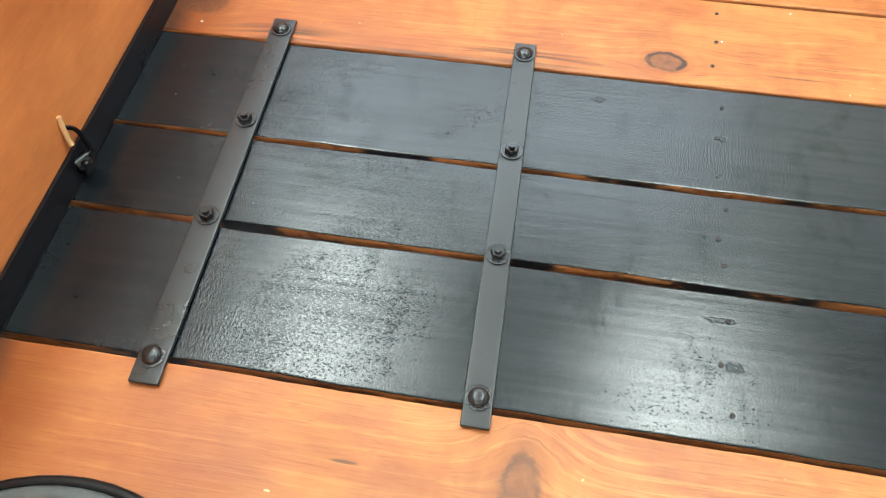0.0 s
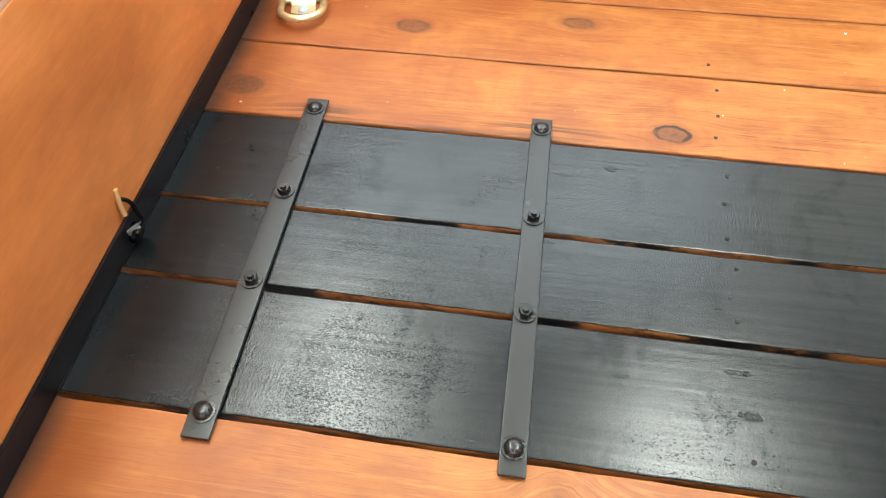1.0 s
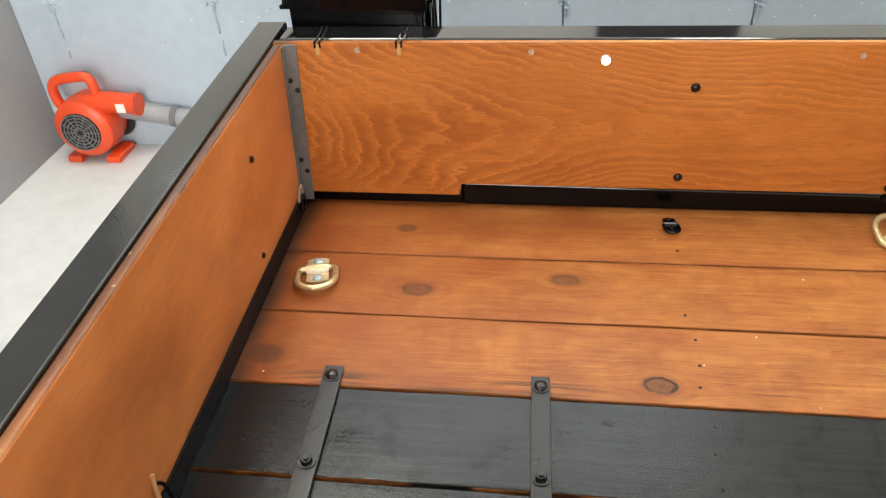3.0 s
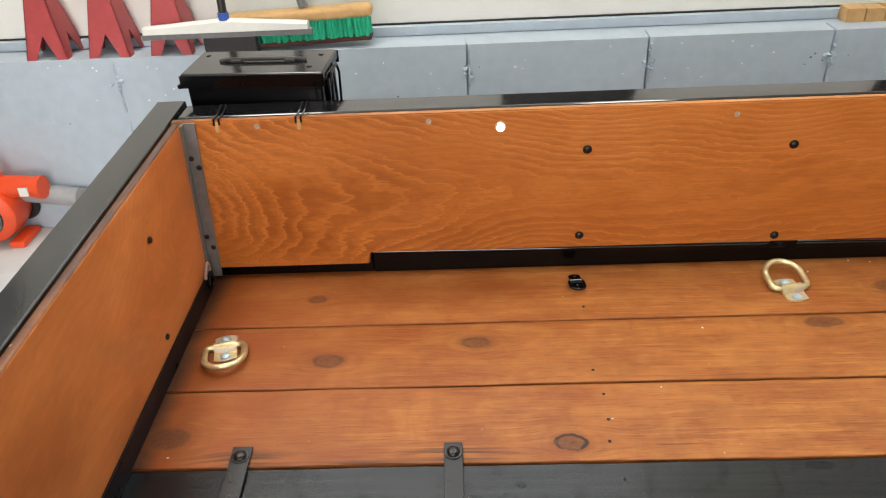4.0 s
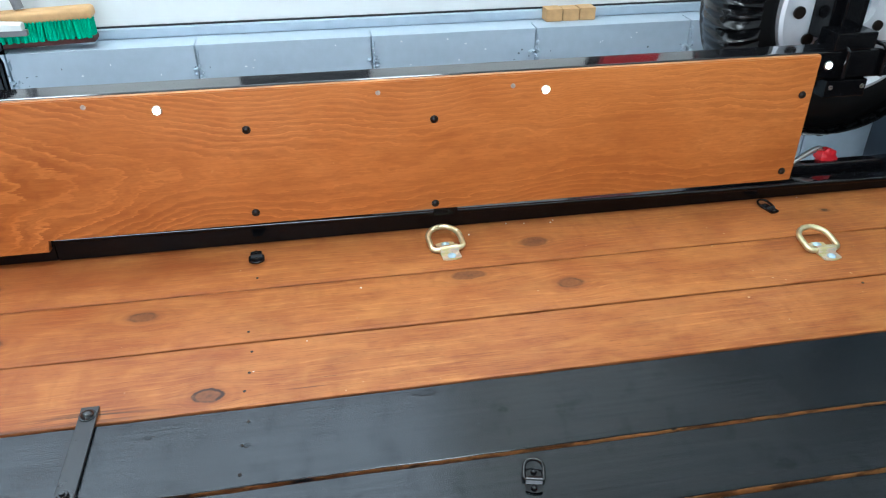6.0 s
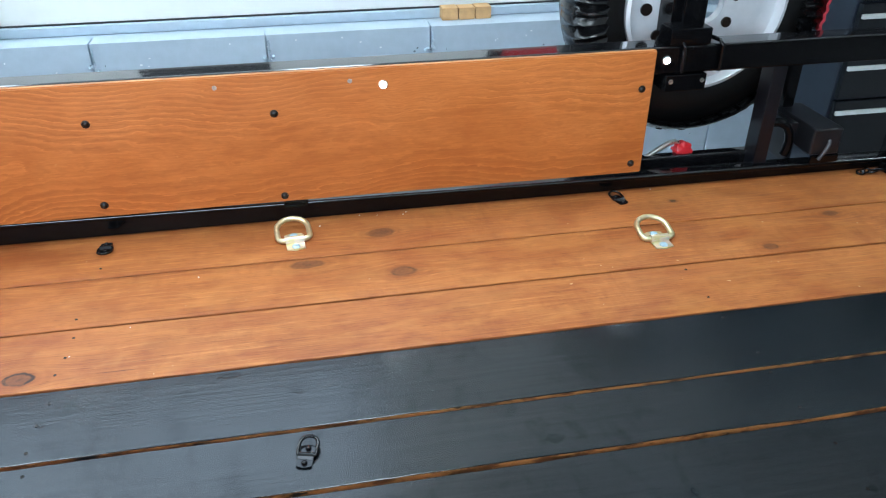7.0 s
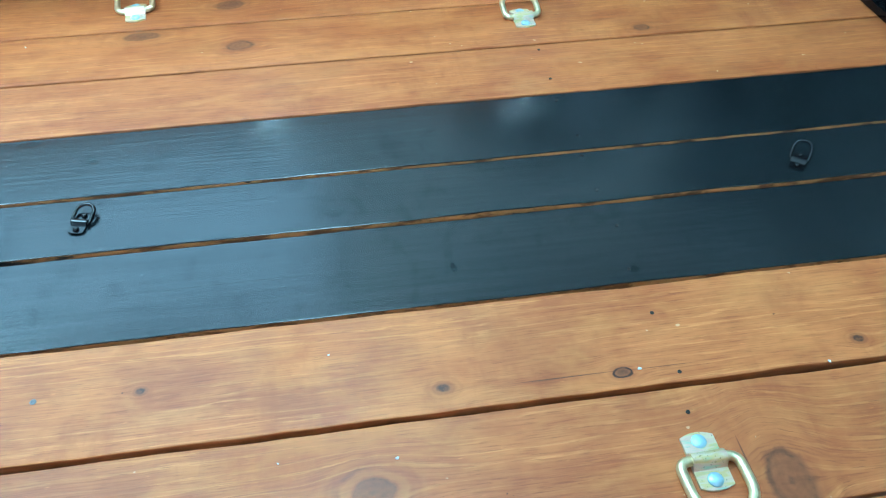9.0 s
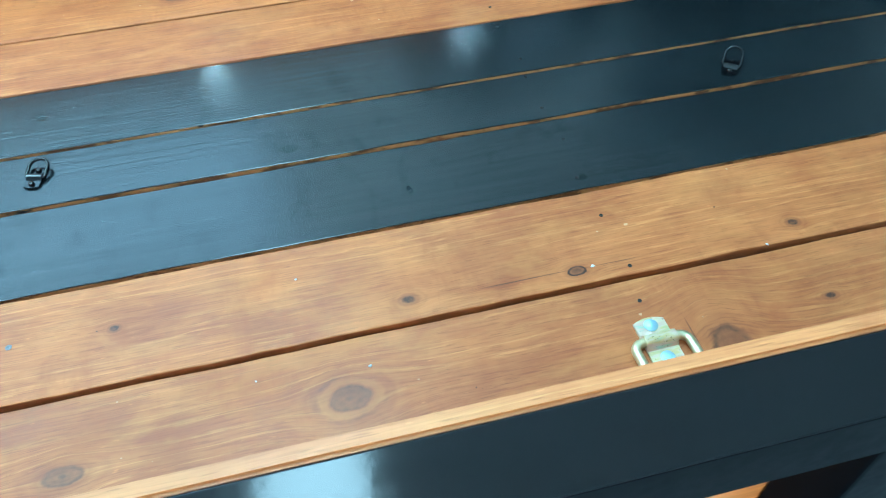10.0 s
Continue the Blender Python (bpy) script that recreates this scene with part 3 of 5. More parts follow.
def tube(bm, points, radius, sides=10, ring=False):
    """A round bar along points; ring: its ends meet."""
    pts = [Vector(p) for p in points]
    n, rings, side = len(pts), [], None
    for i, p in enumerate(pts):
        a = pts[(i - 1) % n] if ring or i else p
        b = pts[(i + 1) % n] if ring or i < n - 1 else p
        d = (b - a).normalized()
        if side is None:
            side = d.orthogonal().normalized()
        side = (side - d * side.dot(d)).normalized()
        up = d.cross(side)
        rings.append([p + (side * math.cos(k) + up * math.sin(k)) * radius for k in (2 * math.pi * j / sides for j in range(sides))])
    if ring:
        best = min(range(sides), key=lambda s: (rings[0][s] - rings[-1][0]).length)
        rings.append(rings[0][best:] + rings[0][:best])
        return loft(bm, rings, caps=False)
    return loft(bm, rings)


def lathe(bm, profile, m=None, sides=24, caps=True):
    """Turns (radius, height) pairs round z, then moves them by m."""
    m = m or Matrix()
    rings = [[m @ Vector((r * math.cos(a), r * math.sin(a), h)) for a in (2 * math.pi * j / sides for j in range(sides))] for r, h in profile]
    return loft(bm, rings, caps=caps)


def arc(cx, cy, r, a0, a1, n):
    return [(cx + r * math.cos(radians(a0 + (a1 - a0) * i / n)), cy + r * math.sin(radians(a0 + (a1 - a0) * i / n))) for i in range(n + 1)]


def weigh_normals(me, limit):
    """Large faces stay flat: corner normals lean to the larger of the faces that meet smoothly."""
    if len(me.polygons) > 12000:
        return
    faces = [(p.normal.copy(), p.area) for p in me.polygons]
    at = [[] for v in me.vertices]
    for p in me.polygons:
        for v in p.vertices:
            at[v].append(p.index)
    normals = []
    for p in me.polygons:
        n0 = faces[p.index][0]
        for v in p.vertices:
            n = Vector((0, 0, 0))
            for k in at[v]:
                if faces[k][0].dot(n0) > limit:
                    n += faces[k][0] * faces[k][1]
            normals.append(n.normalized() if n.length > 1e-12 else n0)
    me.normals_split_custom_set(normals)


def mesh_of(name, bm, materials, smooth=40):
    bmesh.ops.recalc_face_normals(bm, faces=bm.faces[:])
    me = bpy.data.meshes.new(name)
    bm.to_mesh(me)
    bm.free()
    for mat in materials if isinstance(materials, (list, tuple)) else [materials]:
        me.materials.append(mat)
    if smooth:
        me.polygons.foreach_set("use_smooth", [True] * len(me.polygons))
        me.set_sharp_from_angle(angle=radians(smooth))
        weigh_normals(me, math.cos(radians(smooth + 2)))
    return me


def part(name, bm, material, parent, label="", smooth=40):
    ob = new(name, mesh_of(name, bm, material, smooth))
    ob.parent = parent
    return tagged(ob, label)


def thing(name, label, category, at=(0, 0, 0), group="", kind=""):
    ob = new(name)
    ob.empty_display_size = 0.05
    ob.location = at
    return tagged(ob, label, category, group, kind)


def structure(name, bm, material, label, category):
    return tagged(new(name, mesh_of(name, bm, material)), label, category, kind="structure")


# ---- the garage ----
FLOOR_Z, CEIL_Z = -0.305, 2.05
W_X, E_X, S_Y, N_Y = -0.915, 5.2, -3.1, 0.712
structure("floor", box(bmesh.new(), (W_X - 0.1, S_Y - 6, FLOOR_Z - 0.1), (E_X + 0.1, N_Y + 0.4, FLOOR_Z)), M_FLOOR,
          "pale grey painted concrete garage floor", "floor")
structure("ceiling", box(bmesh.new(), (W_X - 0.1, S_Y - 0.1, CEIL_Z), (E_X + 0.1, N_Y + 0.4, CEIL_Z + 0.1)), M_CEIL,
          "plain white garage ceiling", "ceiling")
structure("wall_west", box(bmesh.new(), (W_X - 0.1, S_Y, FLOOR_Z), (W_X, N_Y + 0.3, CEIL_Z)), M_GREYWALL,
          "grey painted garage side wall", "wall")
# unseen wall of unknown colour, kept dark so the rails mirror less light
structure("wall_east", box(bmesh.new(), (E_X, S_Y, FLOOR_Z), (E_X + 0.1, N_Y + 0.3, CEIL_Z)), M_DARKWALL,
          "unseen garage side wall, dark grey to keep reflections dim", "wall")
bm = bmesh.new()
box(bm, (W_X - 0.1, S_Y - 0.1, FLOOR_Z), (-0.88, S_Y, CEIL_Z))
box(bm, (0.98, S_Y - 0.1, FLOOR_Z), (E_X + 0.1, S_Y, CEIL_Z))
box(bm, (-0.88, S_Y - 0.1, 1.87), (0.98, S_Y, CEIL_Z))
structure("wall_south", bm, M_WHITE, "white wall with an open garage doorway", "wall")
# the third panel is unseen, added as fill for the dim rear end
for x, y in ((-0.3, 0.08), (0.98, -0.1), (3.9, -0.9)):
    lampfix = thing("ceiling_light", "flat lit white ceiling panel lamp", "ceiling light", (x, y, CEIL_Z), group="ceiling panel lamps")
    part("frame", box(bmesh.new(), (-0.17, -0.62, -0.03), (0.17, 0.62, 0.0), 0.004), M_WHITE, lampfix)
    part("diffuser", box(bmesh.new(), (-0.155, -0.605, -0.034), (0.155, 0.605, -0.0302)), M_PANEL, lampfix, "glowing diffuser")
# knee wall of painted blocks with a ledge, and the white wall above
LEDGE_Z, UPPER_Y = 0.133, 0.82
wall = structure("wall_north", box(bmesh.new(), (W_X, N_Y + 0.02, FLOOR_Z), (E_X, UPPER_Y + 0.1, LEDGE_Z - 0.004)), M_BLOCK,
                 "blue-grey painted concrete block knee wall", "wall")
WIN = (-0.85, 1.07, 0.98, 1.96)
bm = bmesh.new()
box(bm, (W_X, UPPER_Y, LEDGE_Z + 0.024), (E_X, UPPER_Y + 0.1, WIN[2]))
box(bm, (W_X, UPPER_Y, WIN[3]), (E_X, UPPER_Y + 0.1, CEIL_Z))
box(bm, (W_X, UPPER_Y, WIN[2]), (WIN[0], UPPER_Y + 0.1, WIN[3]))
box(bm, (WIN[1], UPPER_Y, WIN[2]), (E_X, UPPER_Y + 0.1, WIN[3]))
structure("wall_north_upper", bm, M_WHITE, "white panelled garage wall above the ledge", "wall")
bm = bmesh.new()
for x0, x1, z0, z1 in ((WIN[0], WIN[1], WIN[2], WIN[2] + 0.05), (WIN[0], WIN[1], WIN[3] - 0.05, WIN[3]),
                       (WIN[0], WIN[0] + 0.05, WIN[2] + 0.05, WIN[3] - 0.05), (WIN[1] - 0.05, WIN[1], WIN[2] + 0.05, WIN[3] - 0.05), (0.085, 0.135, WIN[2] + 0.05, WIN[3] - 0.05)):
    box(bm, (x0, UPPER_Y + 0.02, z0), (x1, UPPER_Y + 0.07, z1), 0.004)
structure("window_1", bm, M_WHITE, "white framed garage window letting in daylight", "window")
structure("trim", box(bmesh.new(), (W_X, UPPER_Y - 0.018, LEDGE_Z - 0.003), (E_X, UPPER_Y + 0.03, LEDGE_Z + 0.0195), 0.003), M_BLOCK,
          "blue-grey painted sill strip along the wall", "sill")
structure("seal_strip", box(bmesh.new(), (W_X, UPPER_Y - 0.004, LEDGE_Z + 0.02), (E_X, UPPER_Y + 0.03, LEDGE_Z + 0.0235)), M_DARK,
          "dark rubber seal strip under the white wall", "seal")

# ---- the trailer ----
trailer = thing("utility_trailer", "black steel utility trailer with orange-stained and black-painted wooden deck", "trailer", (0, 0, FLOOR_Z))


def tpart(name, bm, material, label="", parent=None, smooth=40):
    """A part of the trailer, drawn in the world's coordinates."""
    ob = part(name, bm, material, parent or trailer, label, smooth)
    if parent is None:
        ob.matrix_parent_inverse = Matrix.Translation((0, 0, -FLOOR_Z))
    return ob


def repeat(name, me, parent, m, label=""):
    """A part on shared mesh data, at the pose m in the world's coordinates."""
    ob = new(name, me)
    ob.parent = parent
    ob.matrix_parent_inverse = Matrix.Translation((0, 0, -FLOOR_Z)) if parent is trailer else Matrix()
    ob.matrix_basis = m
    return tagged(ob, label)


def front_x(y):
    """The inner face of the front board, which stands slightly askew."""
    return 0.002 - 0.014 * y


def front_top_x(y):
    """The same face at its upper edge: the board leans inwards."""
    return 0.0155 - 0.028 * y


def lean_front(bm):
    """Gives the front's parts, drawn at x = 0, their slight skew and inward lean."""
    for v in bm.verts:
        foot, top = front_x(v.co.y), front_top_x(v.co.y)
        v.co.x += foot + (top - foot) * max(0.0, min(1.0, v.co.z / 0.262))
    return bm


REAR_X, T_PLANK = 2.012, 0.03


def plank(name, y0, y1, material, edge, seed, wob=0.0011, label="", c=0.0012, drop=0.0):
    """A deck board with uneven edges and eased corners; its top is at z = 0."""
    xs, rings = [i / 90 for i in range(91)], []
    for s in xs:
        a = y0 + wob * (noise.noise((s * 16, seed, 0)) + 0.6 * noise.noise((s * 60, seed, 5)))
        b = y1 + wob * (noise.noise((s * 16, seed, 9)) + 0.6 * noise.noise((s * 60, seed, 3)))
        lift = -drop + 0.0007 * noise.noise((s * 3, seed, 7))
        x = front_x((a + b) / 2) - 0.02 + (REAR_X - front_x((a + b) / 2) + 0.02) * s
        rings.append([(x, a, -T_PLANK), (x, a, -c + lift), (x, a + c * 0.4, -c * 0.3 + lift), (x, a + c * 1.4, lift),
                      (x, b - c * 1.4, lift), (x, b - c * 0.4, -c * 0.3 + lift), (x, b, -c + lift), (x, b, -T_PLANK)])
    bm = loft(bmesh.new(), rings)
    bmesh.ops.recalc_face_normals(bm, faces=bm.faces[:])
    for f in bm.faces:
        f.material_index = 0 if f.normal.z > 0.2 else 1
    return tpart(name, bm, [material, edge], label, smooth=12)


# deck boards from the far side to the near one: (far edge, near edge, gap on each side, knots)
ORANGE = [
    (0.030, -0.119, 0.0017, [(0.175, -0.055, 0.026, 0.018), (1.00, -0.06, 0.05, 0.03, 2), (1.53, -0.045, 0.016, 0.012)]),
    (-0.119, -0.246, 0.0019, [(0.21, -0.193, 0.042, 0.026), (0.406, -0.163, 0.042, 0.022), (1.022, -0.185, 0.04, 0.026),
                              (0.877, -0.138, 0.06, 0.024, 2), (1.616, -0.223, 0.026, 0.016), (1.78, -0.14, 0.03, 0.016, 2)]),
    (-0.246, -0.372, 0.0022, [(0.042, -0.325, 0.05, 0.034, 2), (0.511, -0.343, 0.036, 0.024, 1)]),
    (-0.716, -0.838, 0.0018, [(0.42, -0.775, 0.032, 0.07), (1.231, -0.812, 0.016, 0.011), (1.397, -0.819, 0.02, 0.011, 1), (0.958, -0.775, 0.010, 0.008),
                              (1.633, -0.814, 0.013, 0.010)]),
    (-0.838, -0.963, 0.0018, [(1.160, -0.901, 0.038, 0.026, 3), (0.923, -0.914, 0.034, 0.018), (1.505, -0.940, 0.042, 0.06), (1.62, -0.905, 0.014, 0.008), (0.3, -0.9, 0.03, 0.02)]),
    (-0.963, -1.074, 0.0018, [(0.7, -1.03, 0.03, 0.02)]),
]
DROP = 0.0035      # the last two boards lie a little lower
# black brush marks and splits in those boards: (x, y, length, width)
SMEARS = {2: ((0.138, -0.359, 0.06, 0.013), (0.376, -0.357, 0.075, 0.015), (0.27, -0.370, 0.06, 0.006))}
CRACKS = {2: ((0.63, -0.349, 0.05, 0.0012), (0.66, -0.333, 0.035, 0.001)), 3: ((1.345, -0.8165, 0.1, 0.0012), (1.44, -0.8175, 0.05, 0.001), (0.30, -0.768, 0.02, 0.0025)),
          4: ((1.475, -0.92, 0.0016, 0.05),)}
for n, (y1, y0, gap, knots) in enumerate(ORANGE):
    marks, splits = SMEARS.get(n, ()), CRACKS.get(n, ())
    tones = {"dark": (0.285, 0.084, 0.02), "light": (0.495, 0.187, 0.05), "figure": 0.62} if n > 2 else {}      # the near boards get a paler tone and stronger lines
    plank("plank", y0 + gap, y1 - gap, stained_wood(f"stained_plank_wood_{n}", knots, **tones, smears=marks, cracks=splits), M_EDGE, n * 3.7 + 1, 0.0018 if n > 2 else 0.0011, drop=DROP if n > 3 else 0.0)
for n, (y1, y0) in enumerate([(-0.3735, -0.4935), (-0.4985, -0.5875), (-0.594, -0.7135)]):
    plank("plank", y0, y1, M_BLACK, M_EDGE_SPLASH, n * 5.1 + 40, 0.0016, "black-painted deck plank", 0.001)

# steel frame under the deck
for x in (0.02, 0.557, 1.447, 1.95):
    tpart("cross_member", box(bmesh.new(), (x - 0.02, -1.08, -0.075), (x + 0.02, 0.03, -T_PLANK - 0.001), 0.003), M_ENAMEL)
for y in (0.036, -1.13):
    tpart("side_rail", box(bmesh.new(), (-0.045, y, -0.08), (REAR_X + 0.03, y + 0.045, -0.002), 0.003), M_ENAMEL)

# axle, wheels and front leg under the deck
tpart("axle", tube(bmesh.new(), [(1.0, -0.98, FLOOR_Z + 0.12), (1.0, -0.07, FLOOR_Z + 0.12)], 0.02, 12), M_RAIL)
for y in (-0.93, -0.12):
    tpart("axle_mount", box(bmesh.new(), (0.97, y - 0.02, FLOOR_Z + 0.135), (1.03, y + 0.02, -0.031), 0.004), M_RAIL)
WHEEL = mesh_of("road_wheel", lathe(bmesh.new(), [(0.03, 0.045), (0.08, 0.05), (0.11, 0.045), (0.12, 0.02), (0.12, -0.02), (0.11, -0.045), (0.08, -0.05), (0.03, -0.045)], Matrix.Rotation(radians(90), 4, "X"), 32), M_RUBBER)
for y in (-0.99, -0.055):
    repeat("road_wheel", WHEEL, trailer, pose(1.0, y, FLOOR_Z + 0.12))
bm = box(bmesh.new(), (0.0, -0.55, FLOOR_Z + 0.001), (0.05, -0.5, -0.076), 0.004)
tpart("front_leg", bm, M_RAIL)

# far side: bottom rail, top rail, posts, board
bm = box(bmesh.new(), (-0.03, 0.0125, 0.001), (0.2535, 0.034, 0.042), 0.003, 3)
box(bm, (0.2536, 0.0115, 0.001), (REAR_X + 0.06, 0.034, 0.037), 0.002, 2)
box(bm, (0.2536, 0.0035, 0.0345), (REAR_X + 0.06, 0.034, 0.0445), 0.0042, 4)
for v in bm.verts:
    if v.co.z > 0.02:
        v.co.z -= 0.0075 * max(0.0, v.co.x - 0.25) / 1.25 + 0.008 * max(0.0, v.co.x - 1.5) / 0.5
# mirror enamel on top for its highlight, the shaded copy on the sides
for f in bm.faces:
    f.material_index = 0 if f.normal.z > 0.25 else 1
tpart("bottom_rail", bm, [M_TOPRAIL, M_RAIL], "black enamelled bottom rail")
TOP_Z, TUBE = 0.264, 0.048
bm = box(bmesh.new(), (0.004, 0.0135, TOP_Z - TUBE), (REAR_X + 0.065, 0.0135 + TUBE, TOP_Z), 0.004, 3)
# same tube, but its sides take the shaded enamel to mirror less
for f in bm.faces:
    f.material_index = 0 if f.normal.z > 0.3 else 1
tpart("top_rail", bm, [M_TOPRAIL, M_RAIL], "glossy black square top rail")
for x, w, d in ((0.0, 0.045, 0.056), (0.7, 0.045, 0.056), (1.716, 0.028, 0.056), (2.012, 0.034, 0.05)):
    tpart("post", box(bmesh.new(), (x, 0.018, 0.0), (x + w, d, TOP_Z - TUBE), 0.003), M_ANGLE if 1.6 < x < 1.8 else M_RAIL)


def side_board(name, x0, x1, z0, z1, y0, y1, notch, mats):
    """A long plywood board with eased edges; notch: where its lower edge steps up."""
    bm = bmesh.new()
    if notch:
        xs, zs = notch
        prof = [(x0, z0), (xs, z0), (xs, zs), (x1, zs - 0.0055), (x1, z1), (x0, z1)]
    else:
        prof = [(x0, z0), (x1, z0), (x1, z1), (x0, z1)]
    a = [bm.verts.new((x, y0, z)) for x, z in prof]
    b = [bm.verts.new((x, y1, z)) for x, z in prof]
    k = len(prof)
    bm.faces.new(a), bm.faces.new(b[::-1])
    for i in range(k):
        bm.faces.new((a[i], b[i], b[(i + 1) % k], a[(i + 1) % k]))
    bmesh.ops.bevel(bm, geom=bm.edges[:], offset=0.0018, segments=2, affect="EDGES")
    bmesh.ops.recalc_face_normals(bm, faces=bm.faces[:])
    for f in bm.faces:
        f.material_index = 0 if abs(f.normal.y) > 0.8 else 1
    return tpart(name, bm, mats)


side_board("side_board", -0.012, 1.481, 0.024, 0.263, 0.0, 0.012, (0.25, 0.0465), [M_PLY_FAR, M_PLYEDGE])
side_board("side_board", 0.03, 1.6, 0.01, 0.263, -1.0872, -1.077, None, [M_PLY_FAR, M_PLYEDGE])
bm = box(bmesh.new(), (-0.03, -1.1295, TOP_Z - TUBE), (REAR_X + 0.045, -1.0876, TOP_Z - 0.001), 0.002, 3)
# the outer sides get the shaded black in place of a dark reflection
for f in bm.faces:
    f.material_index = 0 if f.normal.z > 0.3 else 1
tpart("top_rail", bm, [M_NEARRAIL, M_SHADEDSIDE], "glossy black square top rail")
for x in (0.0, 0.7, 1.418, 1.985):
    tpart("post", box(bmesh.new(), (x, -1.1285, 0.0), (x + 0.06, -1.0885, TOP_Z - TUBE), 0.003), M_SHADEDSIDE)

# front: board and top rail, slightly askew
bm = box(bmesh.new(), (-0.012, -1.08, 0.012), (0.0, -0.004, 0.2645), 0.0036, 3)
for f in bm.faces:
    f.material_index = 0 if abs(f.normal.x) > 0.8 else 1
lean_front(bm)
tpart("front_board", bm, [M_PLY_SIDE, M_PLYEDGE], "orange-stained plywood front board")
bm = box(bmesh.new(), (-0.0425, -1.12, TOP_Z - TUBE), (0.0, 0.077, TOP_Z + 0.001), 0.0025, 3)
for v in bm.verts:
    v.co.x += 0.001 - 0.0295 * v.co.y
tpart("top_rail", bm, M_FRONTRAIL, "black square top rail with worn paint")
bm = bmesh.new()
loft(bm, [[(0.0006, y, 0.001), (0.0066, y, 0.001), (0.0066, y, 0.0035), (0.006, y, 0.0046), (0.0046, y, 0.0266), (0.0036, y, 0.0278), (0.0006, y, 0.0278)] for y in (-1.07, -0.003)])
lean_front(bm)
tpart("edge_angle", bm, M_ANGLE, "black steel edge angle along the front board")

# steel straps over the black planks, with their bolts
bm = lathe(bmesh.new(), [(0.0098, 0.0), (0.0098, 0.0012), (0.0078, 0.0013), (0.0074, 0.003), (0.0055, 0.0048), (0.0025, 0.0057)], sides=20)
DOME = mesh_of("bolt", bm, M_STRAPBOLT)
bm = lathe(bmesh.new(), [(0.0098, 0.0), (0.0098, 0.0014)], sides=20)
lathe(bm, [(0.0063, 0.0012), (0.0063, 0.0052), (0.0055, 0.006)], sides=6)
lathe(bm, [(0.003, 0.005), (0.003, 0.0085)], sides=10)
HEX = mesh_of("bolt", bm, M_STRAPBOLT)
for x0, lean, wide, near in ((0.135, 0.008, 0.0116, -0.738), (0.3765, 0.0075, 0.0105, -0.7315)):
    bm = box(bmesh.new(), (-wide, near, 0.0015), (wide, -0.344, 0.0055), 0.0012)
    for v in bm.verts:
        v.co.x += x0 - lean * (v.co.y + 0.36) / 0.36
    strap = tpart("strap", bm, M_STRAP, "flat black steel strap across the black planks")
    for k, y in enumerate((-0.36, -0.4815, -0.589, near + 0.0215)):
        repeat("bolt", DOME if k in (0, 3) else HEX, strap, pose(x0 - lean * (y + 0.36) / 0.36, y, 0.0055, 0, 0, 25 * k + 10 * lean))


def bolt_row(name, me, parent, places, turn, label=""):
    for n, p in enumerate(places):
        repeat(name, me, parent, Matrix.Translation(p) @ turn @ Matrix.Rotation(0.7 * n, 4, "Z"), label)


FACE_S = Matrix.Rotation(radians(90), 4, "X")      # z turns towards the near side
FACE_E = Matrix.Rotation(radians(90), 4, "Y")      # z turns towards the rear

# bolts and screws of the boards
bm = lathe(bmesh.new(), [(0.0064, 0.0), (0.0064, 0.001), (0.0056, 0.0012), (0.0053, 0.003), (0.0032, 0.0044), (0.0012, 0.0047)], sides=14)
BOARD_BOLT = mesh_of("bolt", bm, M_HOLE)
bolt_row("bolt", BOARD_BOLT, trailer, [(0.567, 0, 0.202), (0.847, 0, 0.199), (0.563, 0, 0.064), (0.848, 0, 0.054), (1.462, 0, 0.198), (1.46, 0, 0.060)], FACE_S)
bolt_row("bolt", BOARD_BOLT, trailer, [(front_x(y) * (1 - z / 0.262) + front_top_x(y) * z / 0.262, y, z) for y, z in ((-0.182, 0.188), (-0.196, 0.05), (-0.80, 0.19), (-0.80, 0.05))], FACE_E @ Matrix.Scale(0.7, 4))
SCREW = mesh_of("screw", lathe(bmesh.new(), [(0.0038, 0.0), (0.0038, 0.0004), (0.003, 0.0007), (0.0012, 0.0003)], sides=12), M_PALEHEAD)
bolt_row("screw", SCREW, trailer, [(0.117, 0, 0.253), (0.351, 0, 0.251), (0.763, 0, 0.246), (0.969, 0, 0.244)], FACE_S, "zinc screw head in the side board")

# deck screws along the two joists
DECK_SCREW = mesh_of("screw", lathe(bmesh.new(), [(0.0021, -0.001), (0.0021, 0.0003), (0.0016, 0.0005), (0.0008, 0.0001)], sides=10), M_HOLE)
for x, ys in ((0.557, (-0.022, -0.09, -0.223, -0.267, -0.309, -0.343, -0.397, -0.434, -0.477, -0.512, -0.543, -0.568, -0.617, -0.654, -0.692, -0.755, -0.81, -0.87, -0.93)),
              (1.447, (-0.03, -0.1, -0.16, -0.262, -0.337, -0.388, -0.467, -0.506, -0.57, -0.63, -0.695, -0.755, -0.826, -0.866, -0.93, -1.0))):
    for n, y in enumerate(ys):
        repeat("screw", DECK_SCREW, trailer, pose(x + 0.004 * math.sin(n * 2.3), y, 0.0003 - (DROP if y < -0.84 else 0.0), 0, 0, 40 * n))

PALE_SCREW = mesh_of("screw", lathe(bmesh.new(), [(0.003, 0.0), (0.003, 0.0005), (0.0014, 0.0007), (0.0008, 0.0001)], sides=12), M_GREY)
repeat("screw", PALE_SCREW, trailer, pose(0.864, -0.773, 0.0002), "grey screw head in a deck board")

# pale flecks of paint and splinters lying on the boards
rng = random.Random(11)
bm = bmesh.new()
